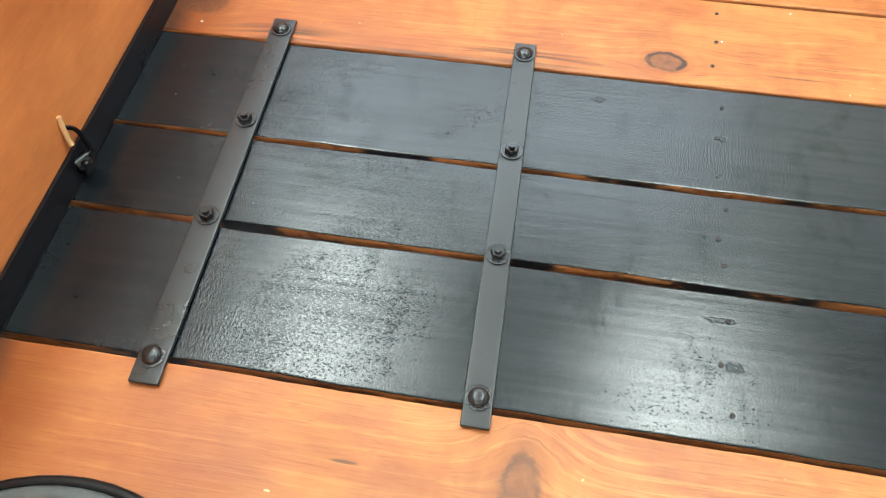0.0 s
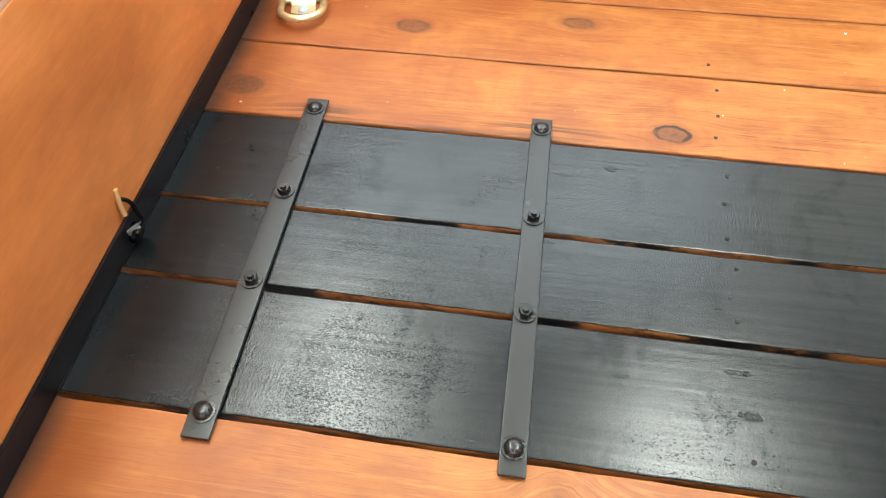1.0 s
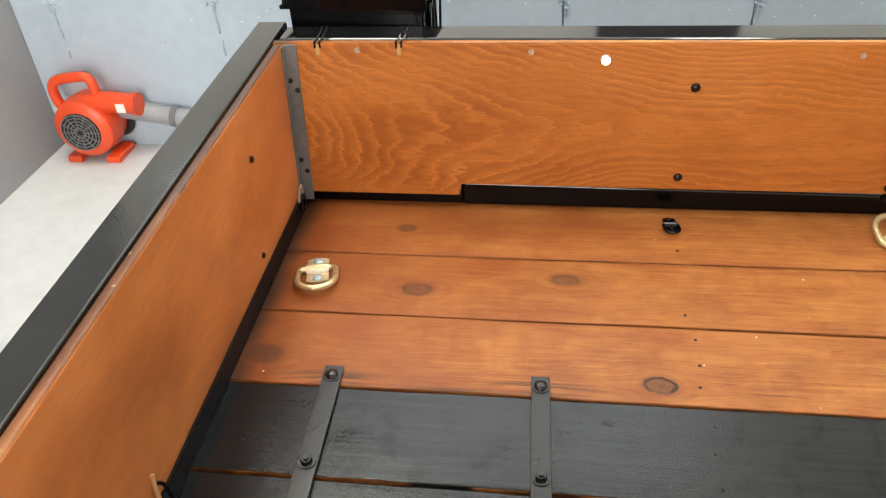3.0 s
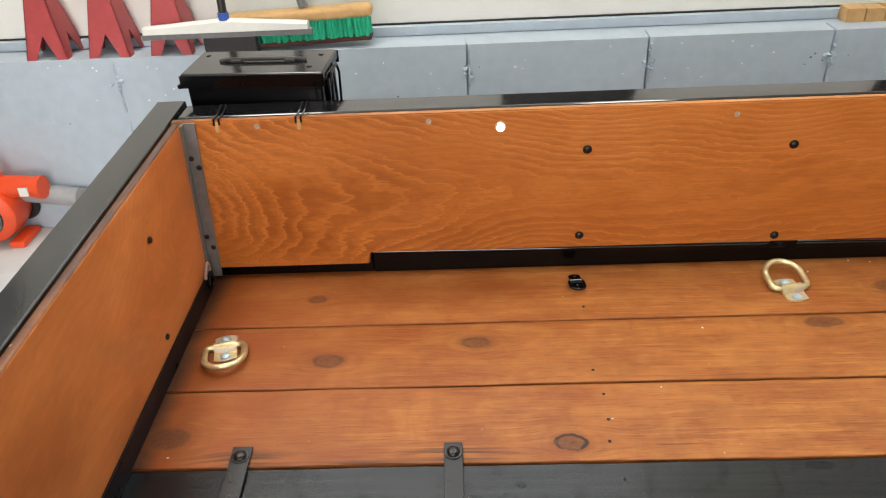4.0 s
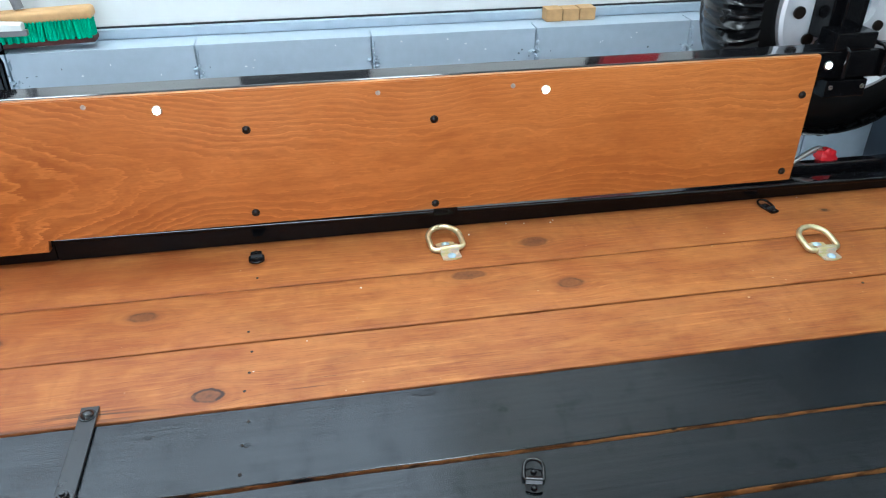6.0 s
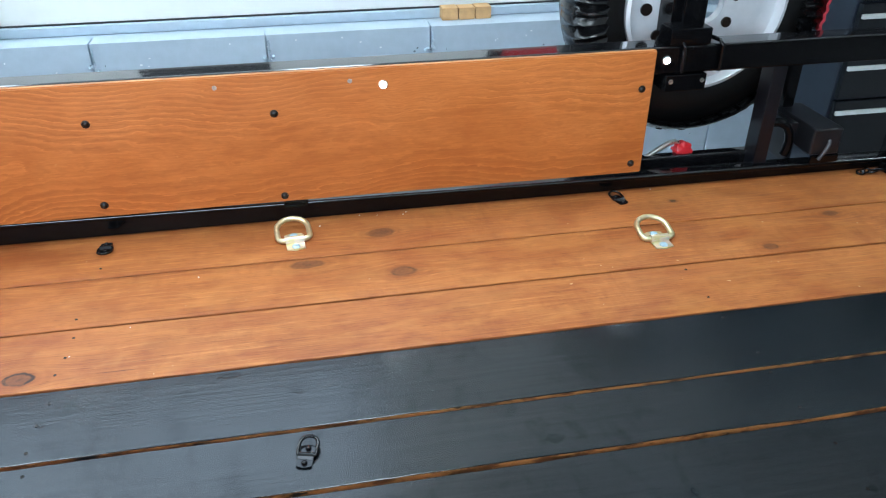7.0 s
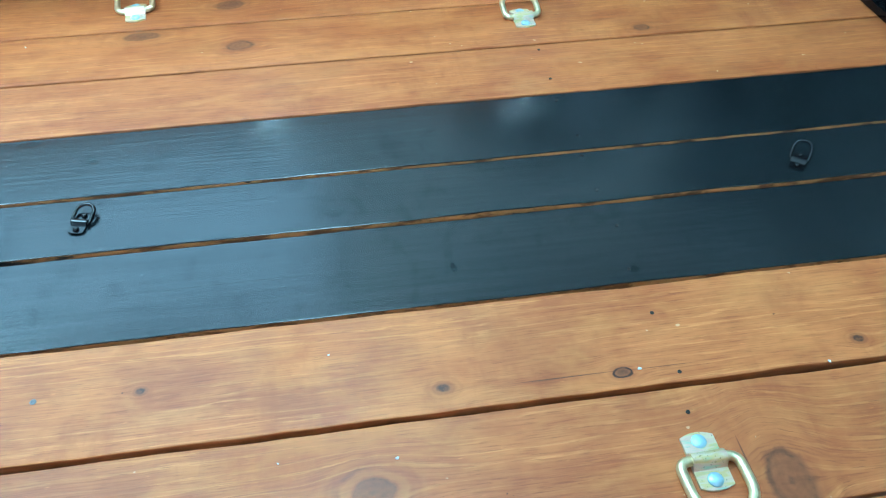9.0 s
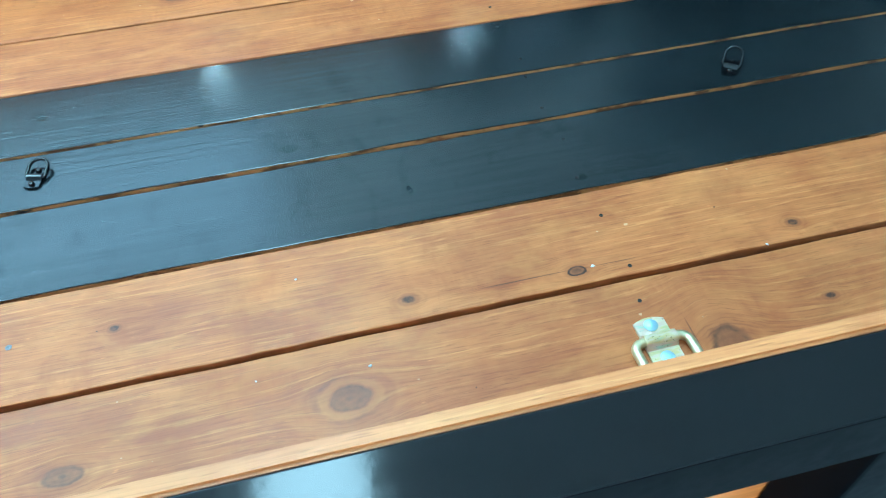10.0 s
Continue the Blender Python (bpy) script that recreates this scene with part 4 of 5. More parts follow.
loft(bm, [[(r * math.cos(a) * (1 + 0.3 * math.sin(3 * a)), r * 0.7 * math.sin(a), z) for a in (2 * math.pi * i / 9 for i in range(9))] for r, z in ((0.0016, 0.0), (0.0014, 0.0007), (0.0006, 0.001))])
FLECK = mesh_of("paint_fleck", bm, M_CHIP)
for x, y in ((0.970, 0.006), (1.051, 0.003), (1.509, 0.006), (1.045, -0.004), (0.712, -0.1445), (1.129, -0.76), (1.1825, -0.8735), (1.082, -0.864), (1.414, -0.8173),
             (1.592, -0.835), (0.563, -0.308), (0.631, -0.257), (1.0, 0.001), (0.049, -0.355), (0.9, -0.02)):
    repeat("paint_fleck", FLECK, trailer, pose(x, y, 0.0004 - (DROP if y < -0.84 else 0.0), 0, 0, rng.uniform(0, 180)) @ Matrix.Scale(rng.uniform(0.6, 1.3), 4), "pale fleck of paint")

# marker lights
LENS = mesh_of("lens", lathe(bmesh.new(), [(0.004, 0.001), (0.0037, 0.0022), (0.0026, 0.003), (0.0009, 0.0033)], sides=16), M_LED)
BEZEL = mesh_of("bezel", lathe(bmesh.new(), [(0.0074, 0.0), (0.0074, 0.0016), (0.005, 0.0026), (0.0041, 0.0012)], sides=18, caps=False), M_ZINC)
for x, y, z in ((0.448, 0.0, 0.240), (1.021, 0.0, 0.235), (1.506, 0.0133, 0.241)):
    lamp = repeat("marker_light", BEZEL, trailer, Matrix.Translation((x, y, z)) @ FACE_S, "small round lit white marker light")
    repeat("lens", LENS, lamp, Matrix())

# corner bracket at the front
bm = bmesh.new()
box(bm, (0.0035, -0.0035, 0.012), (0.0205, -0.0005, 0.262), 0.0006)
box(bm, (0.0025, -0.014, 0.012), (0.005, -0.0036, 0.262), 0.0006)
for v in bm.verts:
    v.co.x += 0.0135 * v.co.z / 0.262
bracket = tpart("corner_bracket", bm, M_GREY, "grey steel angle bracket in the front corner")
bolt_row("bolt", BOARD_BOLT, bracket, [(0.018, -0.0035, 0.21), (0.026, -0.0035, 0.196), (0.0125, -0.0035, 0.083), (0.0185, -0.0035, 0.064)], FACE_S @ Matrix.Scale(0.6, 4))

# bent wire and a dark eye at the foot of the corner bracket
tpart("corner_wire", tube(bmesh.new(), [(0.0085, -0.036, 0.0285), (0.0105, -0.036, 0.04), (0.0125, -0.033, 0.05), (0.0135, -0.028, 0.0525), (0.0135, -0.0235, 0.047), (0.012, -0.022, 0.036)], 0.0022, 8), M_PALEHEAD, "pale bent wire at the bracket's foot")
tpart("corner_eye", tube(bmesh.new(), [(0.0125, -0.03 + 0.0085 * math.cos(a), 0.019 + 0.0085 * math.sin(a)) for a in (2 * math.pi * i / 16 for i in range(16))], 0.0024, 8, ring=True), M_BOLT, "small black eye at the bracket's foot")

# tab and bolt in the middle of the bottom rail
bm = box(bmesh.new(), (0.845, 0.0005, 0.03), (0.885, 0.0034, 0.0425), 0.001)
tpart("rail_tab", bm, M_ENAMEL)


# ---- tie-down rings ----
def ring_path(w, l, bend):
    """A D-shaped ring: straight bar across at y = 0, bow towards +y."""
    r = w / 2
    pts = [(-r + bend, 0.0), (r - bend, 0.0)] + arc(r - bend, bend, bend, -90, 0, 5)[1:]
    pts += arc(0, l - r * 0.92, r, 0, 180, 16)[0:]
    pts += arc(-r + bend, bend, bend, 180, 270, 5)[:-1]
    return pts


def d_ring(at, turn, lift, big, mats, label):
    """A ring held by a bolted clip; turn: where the bow points, lift: how far it is raised."""
    w, l, rod = (0.052, 0.050, 0.0045) if big else (0.021, 0.024, 0.002) if lift < 60 else (0.025, 0.031, 0.0021)
    cw, cl = (0.030, 0.027) if big else (0.0175, 0.0165) if lift < 60 else (0.013, 0.011)
    base = Matrix.Translation(at) @ Matrix.Rotation(radians(turn), 4, "Z")
    bm = bmesh.new()
    k = rod + 0.0022
    prof = [(-cl, 0.0), (-cl, 0.0022), (-k * 1.25, 0.0024)] + [(k * math.sin(a), rod + 0.0004 + k * math.cos(a)) for a in (radians(-70 + 20 * i) for i in range(8))]
    prof += [(k * 1.25, 0.0024), (cl, 0.0022), (cl, 0.0)]
    n = 7
    rings = []
    for i in range(n):
        x = cw * (i / (n - 1) - 0.5)
        e = 1 - 0.14 * (2 * x / cw) ** 2
        rings.append([(x, y * (e if abs(y) > k * 1.3 else 1), z) for y, z in prof])
    loft(bm, rings)
    anchor = part("tie_down_ring", bm, mats[1], trailer, label)
    anchor.matrix_parent_inverse = Matrix.Translation((0, 0, -FLOOR_Z))
    anchor.matrix_basis = base
    tilt = Matrix.Translation((0, 0, rod + 0.0006)) @ Matrix.Rotation(radians(lift), 4, "X")
    bm = tube(bmesh.new(), [tilt @ Vector((x, y, 0)) for x, y in ring_path(w, l, w * 0.16)], rod, 10, ring=True)
    part("ring", bm, mats[0], anchor)
    for y in (-cl * 0.66, cl * 0.66):
        h = 0.0066 if big else 0.0034
        bm = lathe(bmesh.new(), [(h, 0.0022), (h, 0.0034), (h * 0.8, 0.0048), (h * 0.3, 0.0056)], Matrix.Translation((0, y, 0)), 14)
        part("bolt", bm, mats[2], anchor)


GOLD = (M_GOLD, M_CREAM, M_BLUEZINC)
BLACK = (M_BOLT, M_BOLT, M_BOLT)
d_ring((0.067, -0.164, 0.0003), 192, 8, True, GOLD, "yellow zinc tie-down ring bolted to the deck")
d_ring((0.858, -0.066, 0.0003), 6, 14, True, GOLD, "yellow zinc tie-down ring bolted to the deck")
d_ring((1.445, -0.172, 0.0003), 2, 14, True, GOLD, "yellow zinc tie-down ring bolted to the deck")
d_ring((1.4405, -0.9145, 0.0003 - DROP), 181, 4, True, GOLD, "yellow zinc tie-down ring bolted to the deck")
for x, y, turn, lift in ((0.557, -0.030, 184, 6), (1.436, -0.026, 14, 10), (0.863, -0.541, -14, 14), (1.699, -0.556, -36, 44)):
    d_ring((x, y, 0.0003), turn, lift, False, BLACK, "small black tie-down ring screwed to the deck")
d_ring((0.0172, -0.5565, 0.0135), 62, 74, False, BLACK, "small black tie-down ring by the front board")

tpart("ring_pad", box(bmesh.new(), (0.0088, -0.565, 0.0055), (0.0245, -0.548, 0.0132), 0.0015), M_BOLT)
bm = bmesh.new()
tube(bm, [(0.0175, -0.5560, 0.0345), (0.016, -0.5545, 0.040), (0.0148, -0.552, 0.05), (0.0145, -0.5495, 0.0575), (0.0145, -0.549, 0.0605)], 0.0024, 10)
tpart("peg", bm, M_PALEWOOD, "worn pale peg behind the small ring")

# ---- rear gate with its mesh ----
GX = 2.078
for y in (-1.10, 0.0):
    tpart("gate_post", box(bmesh.new(), (GX, y - 0.005, 0.0), (GX + 0.03, y + 0.03, 0.62), 0.003), M_ENAMEL)
for z in (0.0, 0.59):
    tpart("gate_bar", box(bmesh.new(), (GX, -1.07, z), (GX + 0.03, -0.005, z + 0.03), 0.003), M_ENAMEL)
tpart("rear_sill", box(bmesh.new(), (REAR_X - 0.033, -1.07, 0.001), (REAR_X + 0.018, 0.005, 0.016), 0.003), M_ENAMEL, "black steel rear sill")
tpart("hinge_bar", tube(bmesh.new(), [(REAR_X + 0.002, -0.33, 0.024), (REAR_X + 0.002, -0.05, 0.024)], 0.008, 12), M_TOPRAIL, "glossy black hinge bar")
vs, fs = [], []
for sgn in (1, -1):
    for n in range(-20, 62):
        y0 = -1.07 + n * 0.026
        a = (y0, 0.03) if sgn > 0 else (y0, 0.59)
        b = (y0 + 0.28, 0.59) if sgn > 0 else (y0 + 0.28, 0.03)
        if b[0] < -1.07 or a[0] > -0.005:
            continue
        t0, t1 = max(0, (-1.07 - a[0]) / 0.28), min(1, (-0.005 - a[0]) / 0.28)
        p, q = [(a[0] + 0.28 * t, a[1] + (b[1] - a[1]) * t) for t in (t0, t1)]
        i = len(vs)
        for yy, zz in (p, q):
            vs += [(GX + 0.012, yy - 0.0018, zz), (GX + 0.012, yy + 0.0018, zz), (GX + 0.017, yy + 0.0018, zz), (GX + 0.017, yy - 0.0018, zz)]
        fs += [(i + k, i + (k + 1) % 4, i + 4 + (k + 1) % 4, i + 4 + k) for k in range(4)]
me = bpy.data.meshes.new("mesh_panel")
me.from_pydata(vs, [], fs)
me.materials.append(M_ENAMEL)
panel = new("mesh_panel", me)
panel.parent = trailer
panel.matrix_parent_inverse = Matrix.Translation((0, 0, -FLOOR_Z))
tagged(panel, "black expanded steel mesh of the rear gate", kind="stuff")
# pin and chain at the rear corner
bm = bmesh.new()
for n in range(5):
    c = Vector((1.93 + n * 0.013, -0.012 + 0.004 * (n % 2), 0.006))
    tube(bm, [c + Vector((0.0085 * math.cos(a), 0.0055 * math.sin(a), 0.002 * math.sin(a + n))) for a in (2 * math.pi * i / 10 for i in range(10))], 0.002, 6, ring=True)
tpart("pin_chain", bm, M_BOLT, "short dark chain of the gate pin")

# ---- latch box on the far rail ----
bm = box(bmesh.new(), (1.815, -0.0045, 0.046), (1.874, 0.135, 0.098), 0.004, 3)
latch = tpart("latch_box", bm, M_LATCH, "black steel latch box with a lever")
tpart("latch_plate", box(bmesh.new(), (1.819, -0.006, 0.03), (1.876, 0.0005, 0.0455), 0.002), M_RAIL)
tpart("lever", tube(bmesh.new(), [(1.848, -0.006, 0.076), (1.846, -0.0105, 0.071), (1.842, -0.0115, 0.061), (1.836, -0.0115, 0.05), (1.830, -0.011, 0.04)], 0.0034, 10), M_LEVER, "worn dark lever")
bm = tube(bmesh.new(), [(1.757, 0.045, 0.098), (1.771, 0.042, 0.098), (1.784, 0.04, 0.091), (1.793, 0.04, 0.077), (1.797, 0.04, 0.061), (1.796, 0.04, 0.045), (1.792, 0.04, 0.031)], 0.0085, 10)
tpart("latch_hook", bm, M_RAIL, "curved black latch hook")
tpart("latch_web", box(bmesh.new(), (1.801, 0.046, 0.012), (1.8145, 0.135, 0.092), 0.002), M_LATCH)
tpart("latch_post", box(bmesh.new(), (1.818, 0.111, 0.0985), (1.841, 0.128, 0.262), 0.002), M_RAIL)
tpart("lower_bar", box(bmesh.new(), (1.47, 0.048, -0.001), (1.75, 0.068, 0.0435), 0.003, 3), M_TOPRAIL, "glossy black bar behind the bottom rail")

# ---- spare wheel carrier ----
bm = box(bmesh.new(), (1.507, 0.0105, TOP_Z + 0.001), (1.581, 0.058, TOP_Z + 0.029), 0.0025)
clamp = tpart("carrier_clamp", bm, M_ENAMEL, "black clamp of the spare wheel carrier")
for x in (1.534, 1.603):
    tube_pts = [(x - 0.022, 0.066, 0.2), (x - 0.022, 0.066, TOP_Z + 0.001), (x - 0.018, 0.06, TOP_Z + 0.009), (x - 0.004, 0.014, TOP_Z + 0.0065), (x, 0.008, TOP_Z - 0.001), (x, 0.0078, 0.219)]
    tpart("u_bolt", tube(bmesh.new(), tube_pts, 0.0036, 10), M_RAIL)
tpart("carrier_plate", box(bmesh.new(), (1.508, 0.008, 0.186), (1.583, 0.06, 0.2155), 0.002), M_ENAMEL)
tpart("carrier_arm", box(bmesh.new(), (1.548, 0.0585, TOP_Z + 0.002), (1.578, 0.075, 0.52), 0.003), M_ENAMEL)
tpart("carrier_hub", box(bmesh.new(), (1.535, 0.075, 0.26), (1.60, 0.128, 0.34), 0.003), M_ENAMEL)
# bright zinc discs, not bolts: they stand in for holes with light behind
HOLE_DISC = mesh_of("bolt", lathe(bmesh.new(), [(0.004, 0.0), (0.004, 0.001)], sides=12), M_ZINC)
bolt_row("bolt", HOLE_DISC, trailer, [(1.517, 0.008, 0.204), (1.575, 0.008, 0.204)], FACE_S)

# ---- spare wheel ----
WC = Vector((1.628, 0.126, 0.302))
wheel = thing("spare_wheel", "silver spare wheel with a black tyre and wrinkled vinyl cover", "wheel", WC)
turn = Matrix.Rotation(radians(90), 4, "X")      # local z points to the near side
bm = lathe(bmesh.new(), [(0.172, -0.155), (0.22, -0.15), (0.24, -0.12), (0.2435, -0.075), (0.241, -0.04), (0.226, -0.012), (0.2, -0.002), (0.172, 0.0), (0.154, -0.01)], turn, 72, caps=False)
tyre = part("tyre", bm, M_RUBBER, wheel)
LUG = mesh_of("tread_lug", box(bmesh.new(), (-0.0068, 0.014, -0.0065), (0.0068, 0.068, 0.0045), 0.002), M_RUBBER)
for k in range(84):
    a = 2 * math.pi * (k + 0.3 * (k % 2)) / 84
    lug = new("tread_lug", LUG)
    lug.parent = tyre
    lug.matrix_basis = Matrix.Rotation(-a, 4, "Y") @ Matrix.Translation((0, 0.004 * (k % 3), 0.2435))
part("seam", tube(bmesh.new(), [(0.2315 * math.cos(a), 0.0135, 0.2315 * math.sin(a)) for a in (2 * math.pi * i / 90 for i in range(90))], 0.0008, 6, ring=True), M_VINYL, tyre, "stitched seam round the sidewall")
bm = bmesh.new()
rings = []
for i in range(401):
    a = 2 * math.pi * i / 400
    side = max(0.0, (abs(math.cos(a)) - 0.5) / 0.5) ** 0.8
    gather, reach = 0.05 + 0.95 * side, 0.04 * side
    w = gather * 0.0036 * math.sin(a * 76 + 2 * math.sin(a * 3)) + gather * 0.002 * math.sin(a * 43 + 1)
    rings.append([turn @ Vector(((r - reach * q + w * k) * math.cos(a), (r - reach * q + w * k) * math.sin(a), z + w * k)) for r, z, k, q in
                  ((0.2, -0.16, 0.1, 0), (0.236, -0.13, 0.15, 0), (0.25, -0.08, 0.25, 0), (0.252, -0.045, 0.4, 0), (0.246, -0.016, 0.9, 0), (0.238, 0.002, 1.1, 0.2),
                   (0.234, 0.007, 1.2, 0.6), (0.232, 0.006, 1.2, 1.0), (0.233, 0.003, 1.2, 1.0), (0.24, -0.01, 1.0, 0.3), (0.244, -0.05, 0.5, 0))])
loft(bm, rings, caps=False, closed=False)
cover = part("cover", bm, M_VINYL, wheel, "gathered glossy black vinyl tyre cover")
bm = bmesh.new()
rings = []
for i in range(13):
    a = radians(-14 + 1.3 * i)
    w = 0.0012 * math.sin(i * 1.9)
    rings.append([turn @ Vector(((r + w) * math.cos(a), (r + w) * math.sin(a), z + w)) for r, z in ((0.234, 0.018), (0.25, -0.006), (0.2575, -0.045), (0.2575, -0.08), (0.2535, -0.08), (0.2535, -0.045), (0.247, -0.009), (0.231, 0.014))])
part("cover_patch", loft(bm, rings), M_DARKRED, cover, "dark red fabric patch")
bm = lathe(bmesh.new(), [(0.154, -0.02), (0.157, 0.004), (0.150, 0.007), (0.146, 0.0), (0.143, -0.010), (0.127, -0.014), (0.115, -0.009), (0.09, -0.004), (0.055, -0.006), (0.034, -0.004), (0.032, -0.02)], turn, 64, caps=False)
part("rim", bm, M_RIM, wheel)
# dark discs on the rim stand in for the shade inside its holes
for a, r, s in ((182, 0.117, 0.011), (210, 0.104, 0.011), (238, 0.11, 0.011), (322, 0.055, 0.0095), (250, 0.055, 0.0095), (10, 0.055, 0.006), (150, 0.11, 0.011)):
    c = Vector((r * math.cos(radians(a)), r * math.sin(radians(a)), -0.004))
    part("vent_hole", lathe(bmesh.new(), [(s, 0.0), (s, 0.0035), (s * 0.8, 0.0036)], turn @ Matrix.Translation(c + Vector((0, 0, 0.0005))), 18), M_HOLE, wheel)

# ---- crank handle with a red knob ----
crank = thing("crank_handle", "chrome crank handle with a red knob beside the bottom rail", "handle", (1.595, 0.069, 0.0))
part("rod", tube(bmesh.new(), [(-0.14, -0.01, 0.02), (-0.075, -0.008, 0.041), (-0.03, 0, 0.062), (-0.018, 0.002, 0.064), (-0.008, 0.003, 0.058), (-0.002, 0.004, 0.046)], 0.0045, 10), M_ZINC, crank)
part("rod", tube(bmesh.new(), [(-0.05, 0.0, 0.04), (-0.025, 0.004, 0.02), (0.0, 0.006, 0.03), (-0.03, 0.01, 0.004)], 0.003, 8), M_ZINC, crank)
bm = lathe(bmesh.new(), [(0.006, -0.014), (0.016, -0.012), (0.018, 0.0), (0.016, 0.01), (0.006, 0.013)], Matrix.Translation((0, 0, 0.045)) @ Matrix.Rotation(radians(70), 4, "X"), 40)
for v in bm.verts:
    d = v.co - Vector((0, 0, 0.045))
    if d.length > 0.012:
        v.co = Vector((0, 0, 0.045)) + d * (1 + 0.09 * math.cos(8 * math.atan2(d.z, d.x)))
part("knob", bm, M_KNOB, crank, "ribbed red plastic knob")
part("foot", box(bmesh.new(), (-0.13, -0.03, -0.004), (0.14, 0.03, 0.012), 0.003), M_ENAMEL, crank)

# ---- ammunition-style steel box behind the front corner ----
can = thing("steel_box", "black steel carry box with a folding lid handle beside the rail", "box", (0.1065, 0.113, 0.08))
can.rotation_euler.z = radians(-3.5)
bm = box(bmesh.new(), (-0.098, -0.0465, 0.0), (0.098, 0.0465, 0.209), 0.004, 3)
part("body", bm, M_ENAMEL, can)
lid = part("lid", box(bmesh.new(), (-0.1025, -0.051, 0.2115), (0.1025, 0.051, 0.2265), 0.003, 3), M_LID, can, "glossy black pressed steel lid")
bm = bmesh.new()
for y0, y1 in ((-0.0525, -0.0512), (0.0512, 0.0525)):
    box(bm, (-0.1035, y0, 0.206), (0.1035, y1, 0.2245), 0.0005)
part("lid_rim", bm, M_ENAMEL, lid)
part("hinge", tube(bmesh.new(), [(-0.1055, -0.052, 0.209), (-0.1055, 0.052, 0.209)], 0.0035, 10), M_BOLT, can)
bm = bmesh.new()
tube(bm, [(-0.06, 0.0, 0.2275), (-0.05, 0.0, 0.2295), (-0.03, 0.0, 0.2302), (0.04, 0.0, 0.2302), (0.058, 0.0, 0.2295), (0.068, 0.0, 0.2275)], 0.0028, 10)
part("handle", bm, M_DARK, lid)
for x in (-0.035, 0.045):
    part("handle_lug", box(bmesh.new(), (x - 0.007, -0.007, 0.2267), (x + 0.007, 0.007, 0.2305), 0.001), M_DARK, lid)
for x, y in ((0.084, 0.026), (0.078, -0.026), (-0.088, 0.03)):
    part("rivet", lathe(bmesh.new(), [(0.004, 0.2264), (0.0036, 0.2274), (0.0015, 0.2279)], Matrix.Translation((x, y, 0)), 12), M_BOLT, lid)
latch_plate = part("latch", box(bmesh.new(), (0.0985, -0.022, 0.11), (0.103, 0.022, 0.205), 0.0015), M_ENAMEL, can)
part("latch_wire", tube(bmesh.new(), [(0.105, -0.026, 0.13), (0.1075, -0.026, 0.2), (0.106, -0.02, 0.214), (0.106, 0.02, 0.214), (0.1075, 0.026, 0.2), (0.105, 0.026, 0.13)], 0.002, 8), M_BOLT, latch_plate, "bent wire catch")
part("end_ring", tube(bmesh.new(), [(0.1035 + 0.003 * math.sin(a), 0.011 * math.cos(a) - 0.02, 0.155 + 0.011 * math.sin(a)) for a in (2 * math.pi * i / 16 for i in range(16))], 0.002, 8, ring=True), M_BOLT, can)
tpart("box_shelf", box(bmesh.new(), (0.0, 0.064, 0.06), (0.21, 0.175, 0.0795), 0.002), M_ENAMEL)
tpart("shelf_arm", box(bmesh.new(), (0.09, 0.0615, -0.02), (0.12, 0.09, 0.0598), 0.002), M_ENAMEL)
for x in (0.066, 0.178):
    hook = thing("wire_hook", "small dark wire hook over the board's top edge", "hook", (x, 0.005, 0.263), group="hooks on the side board")
    for dx in (-0.0035, 0.0035):
        part("wire", tube(bmesh.new(), [(dx - 0.003, -0.0055, -0.006), (dx - 0.003, -0.005, 0.002), (dx, 0.003, 0.004), (dx + 0.003, 0.010, 0.009), (dx + 0.006, 0.014, 0.016)], 0.0015, 8), M_BOLT, hook)
    part("tip", tube(bmesh.new(), [(-0.0035, -0.0035, -0.016), (-0.003, -0.004, -0.009), (-0.002, -0.0035, -0.002)], 0.0034, 8), M_PALEWOOD, hook, "chipped pale wood at the hook")

# ---- on the ledge ----
def jack_stand(x, y):
    t = thing("jack_stand", "dull red steel jack stand on the wall ledge", "jack stand", (x, y, LEDGE_Z), group="jack stands on the ledge")
    h = 0.20
    for k in range(4):
        m = radians(45 + 90 * k)
        bm = bmesh.new()
        foot, top, th = 0.068, 0.017, 0.003
        pts = []
        for s in (-1, 1):
            ang = m + s * radians(45) + radians(45)
            u = Vector((math.cos(ang), math.sin(ang), 0))
            pts.append((u * foot, u * top + Vector((0, 0, h))))
        (f0, t0), (f1, t1) = pts
        mid = (f0 + f1) / 2
        n = mid.normalized() * th
        outline = [f0, f0.lerp(f1, 0.24), (f0.lerp(f1, 0.5)) + (t0.lerp(t1, 0.5) - f0.lerp(f1, 0.5)) * 0.26, f0.lerp(f1, 0.76), f1, t1, t0]
        a_ = [bm.verts.new(p) for p in outline]
        b_ = [bm.verts.new(p - n) for p in outline]
        bm.faces.new(a_), bm.faces.new(b_[::-1])
        for i in range(7):
            bm.faces.new((a_[i], b_[i], b_[(i + 1) % 7], a_[(i + 1) % 7]))
        part("leg", bm, M_RED, t)
    part("column", lathe(bmesh.new(), [(0.02, h - 0.02), (0.02, h + 0.08)], sides=16), M_RED, t)
    part("saddle", box(bmesh.new(), (-0.035, -0.018, h + 0.08), (0.035, 0.018, h + 0.1), 0.004), M_DARK, t)


for x in (-0.405, -0.262, -0.55):
    jack_stand(x, 0.765)

broom = thing("push_broom", "push broom with green bristles and a wooden head on the ledge", "broom", (0.05, 0.748, LEDGE_Z + 0.003))
broom.rotation_euler.y = radians(-2.2)
bm = box(bmesh.new(), (-0.2, -0.028, 0.062), (0.152, 0.022, 0.088), 0.009, 3)
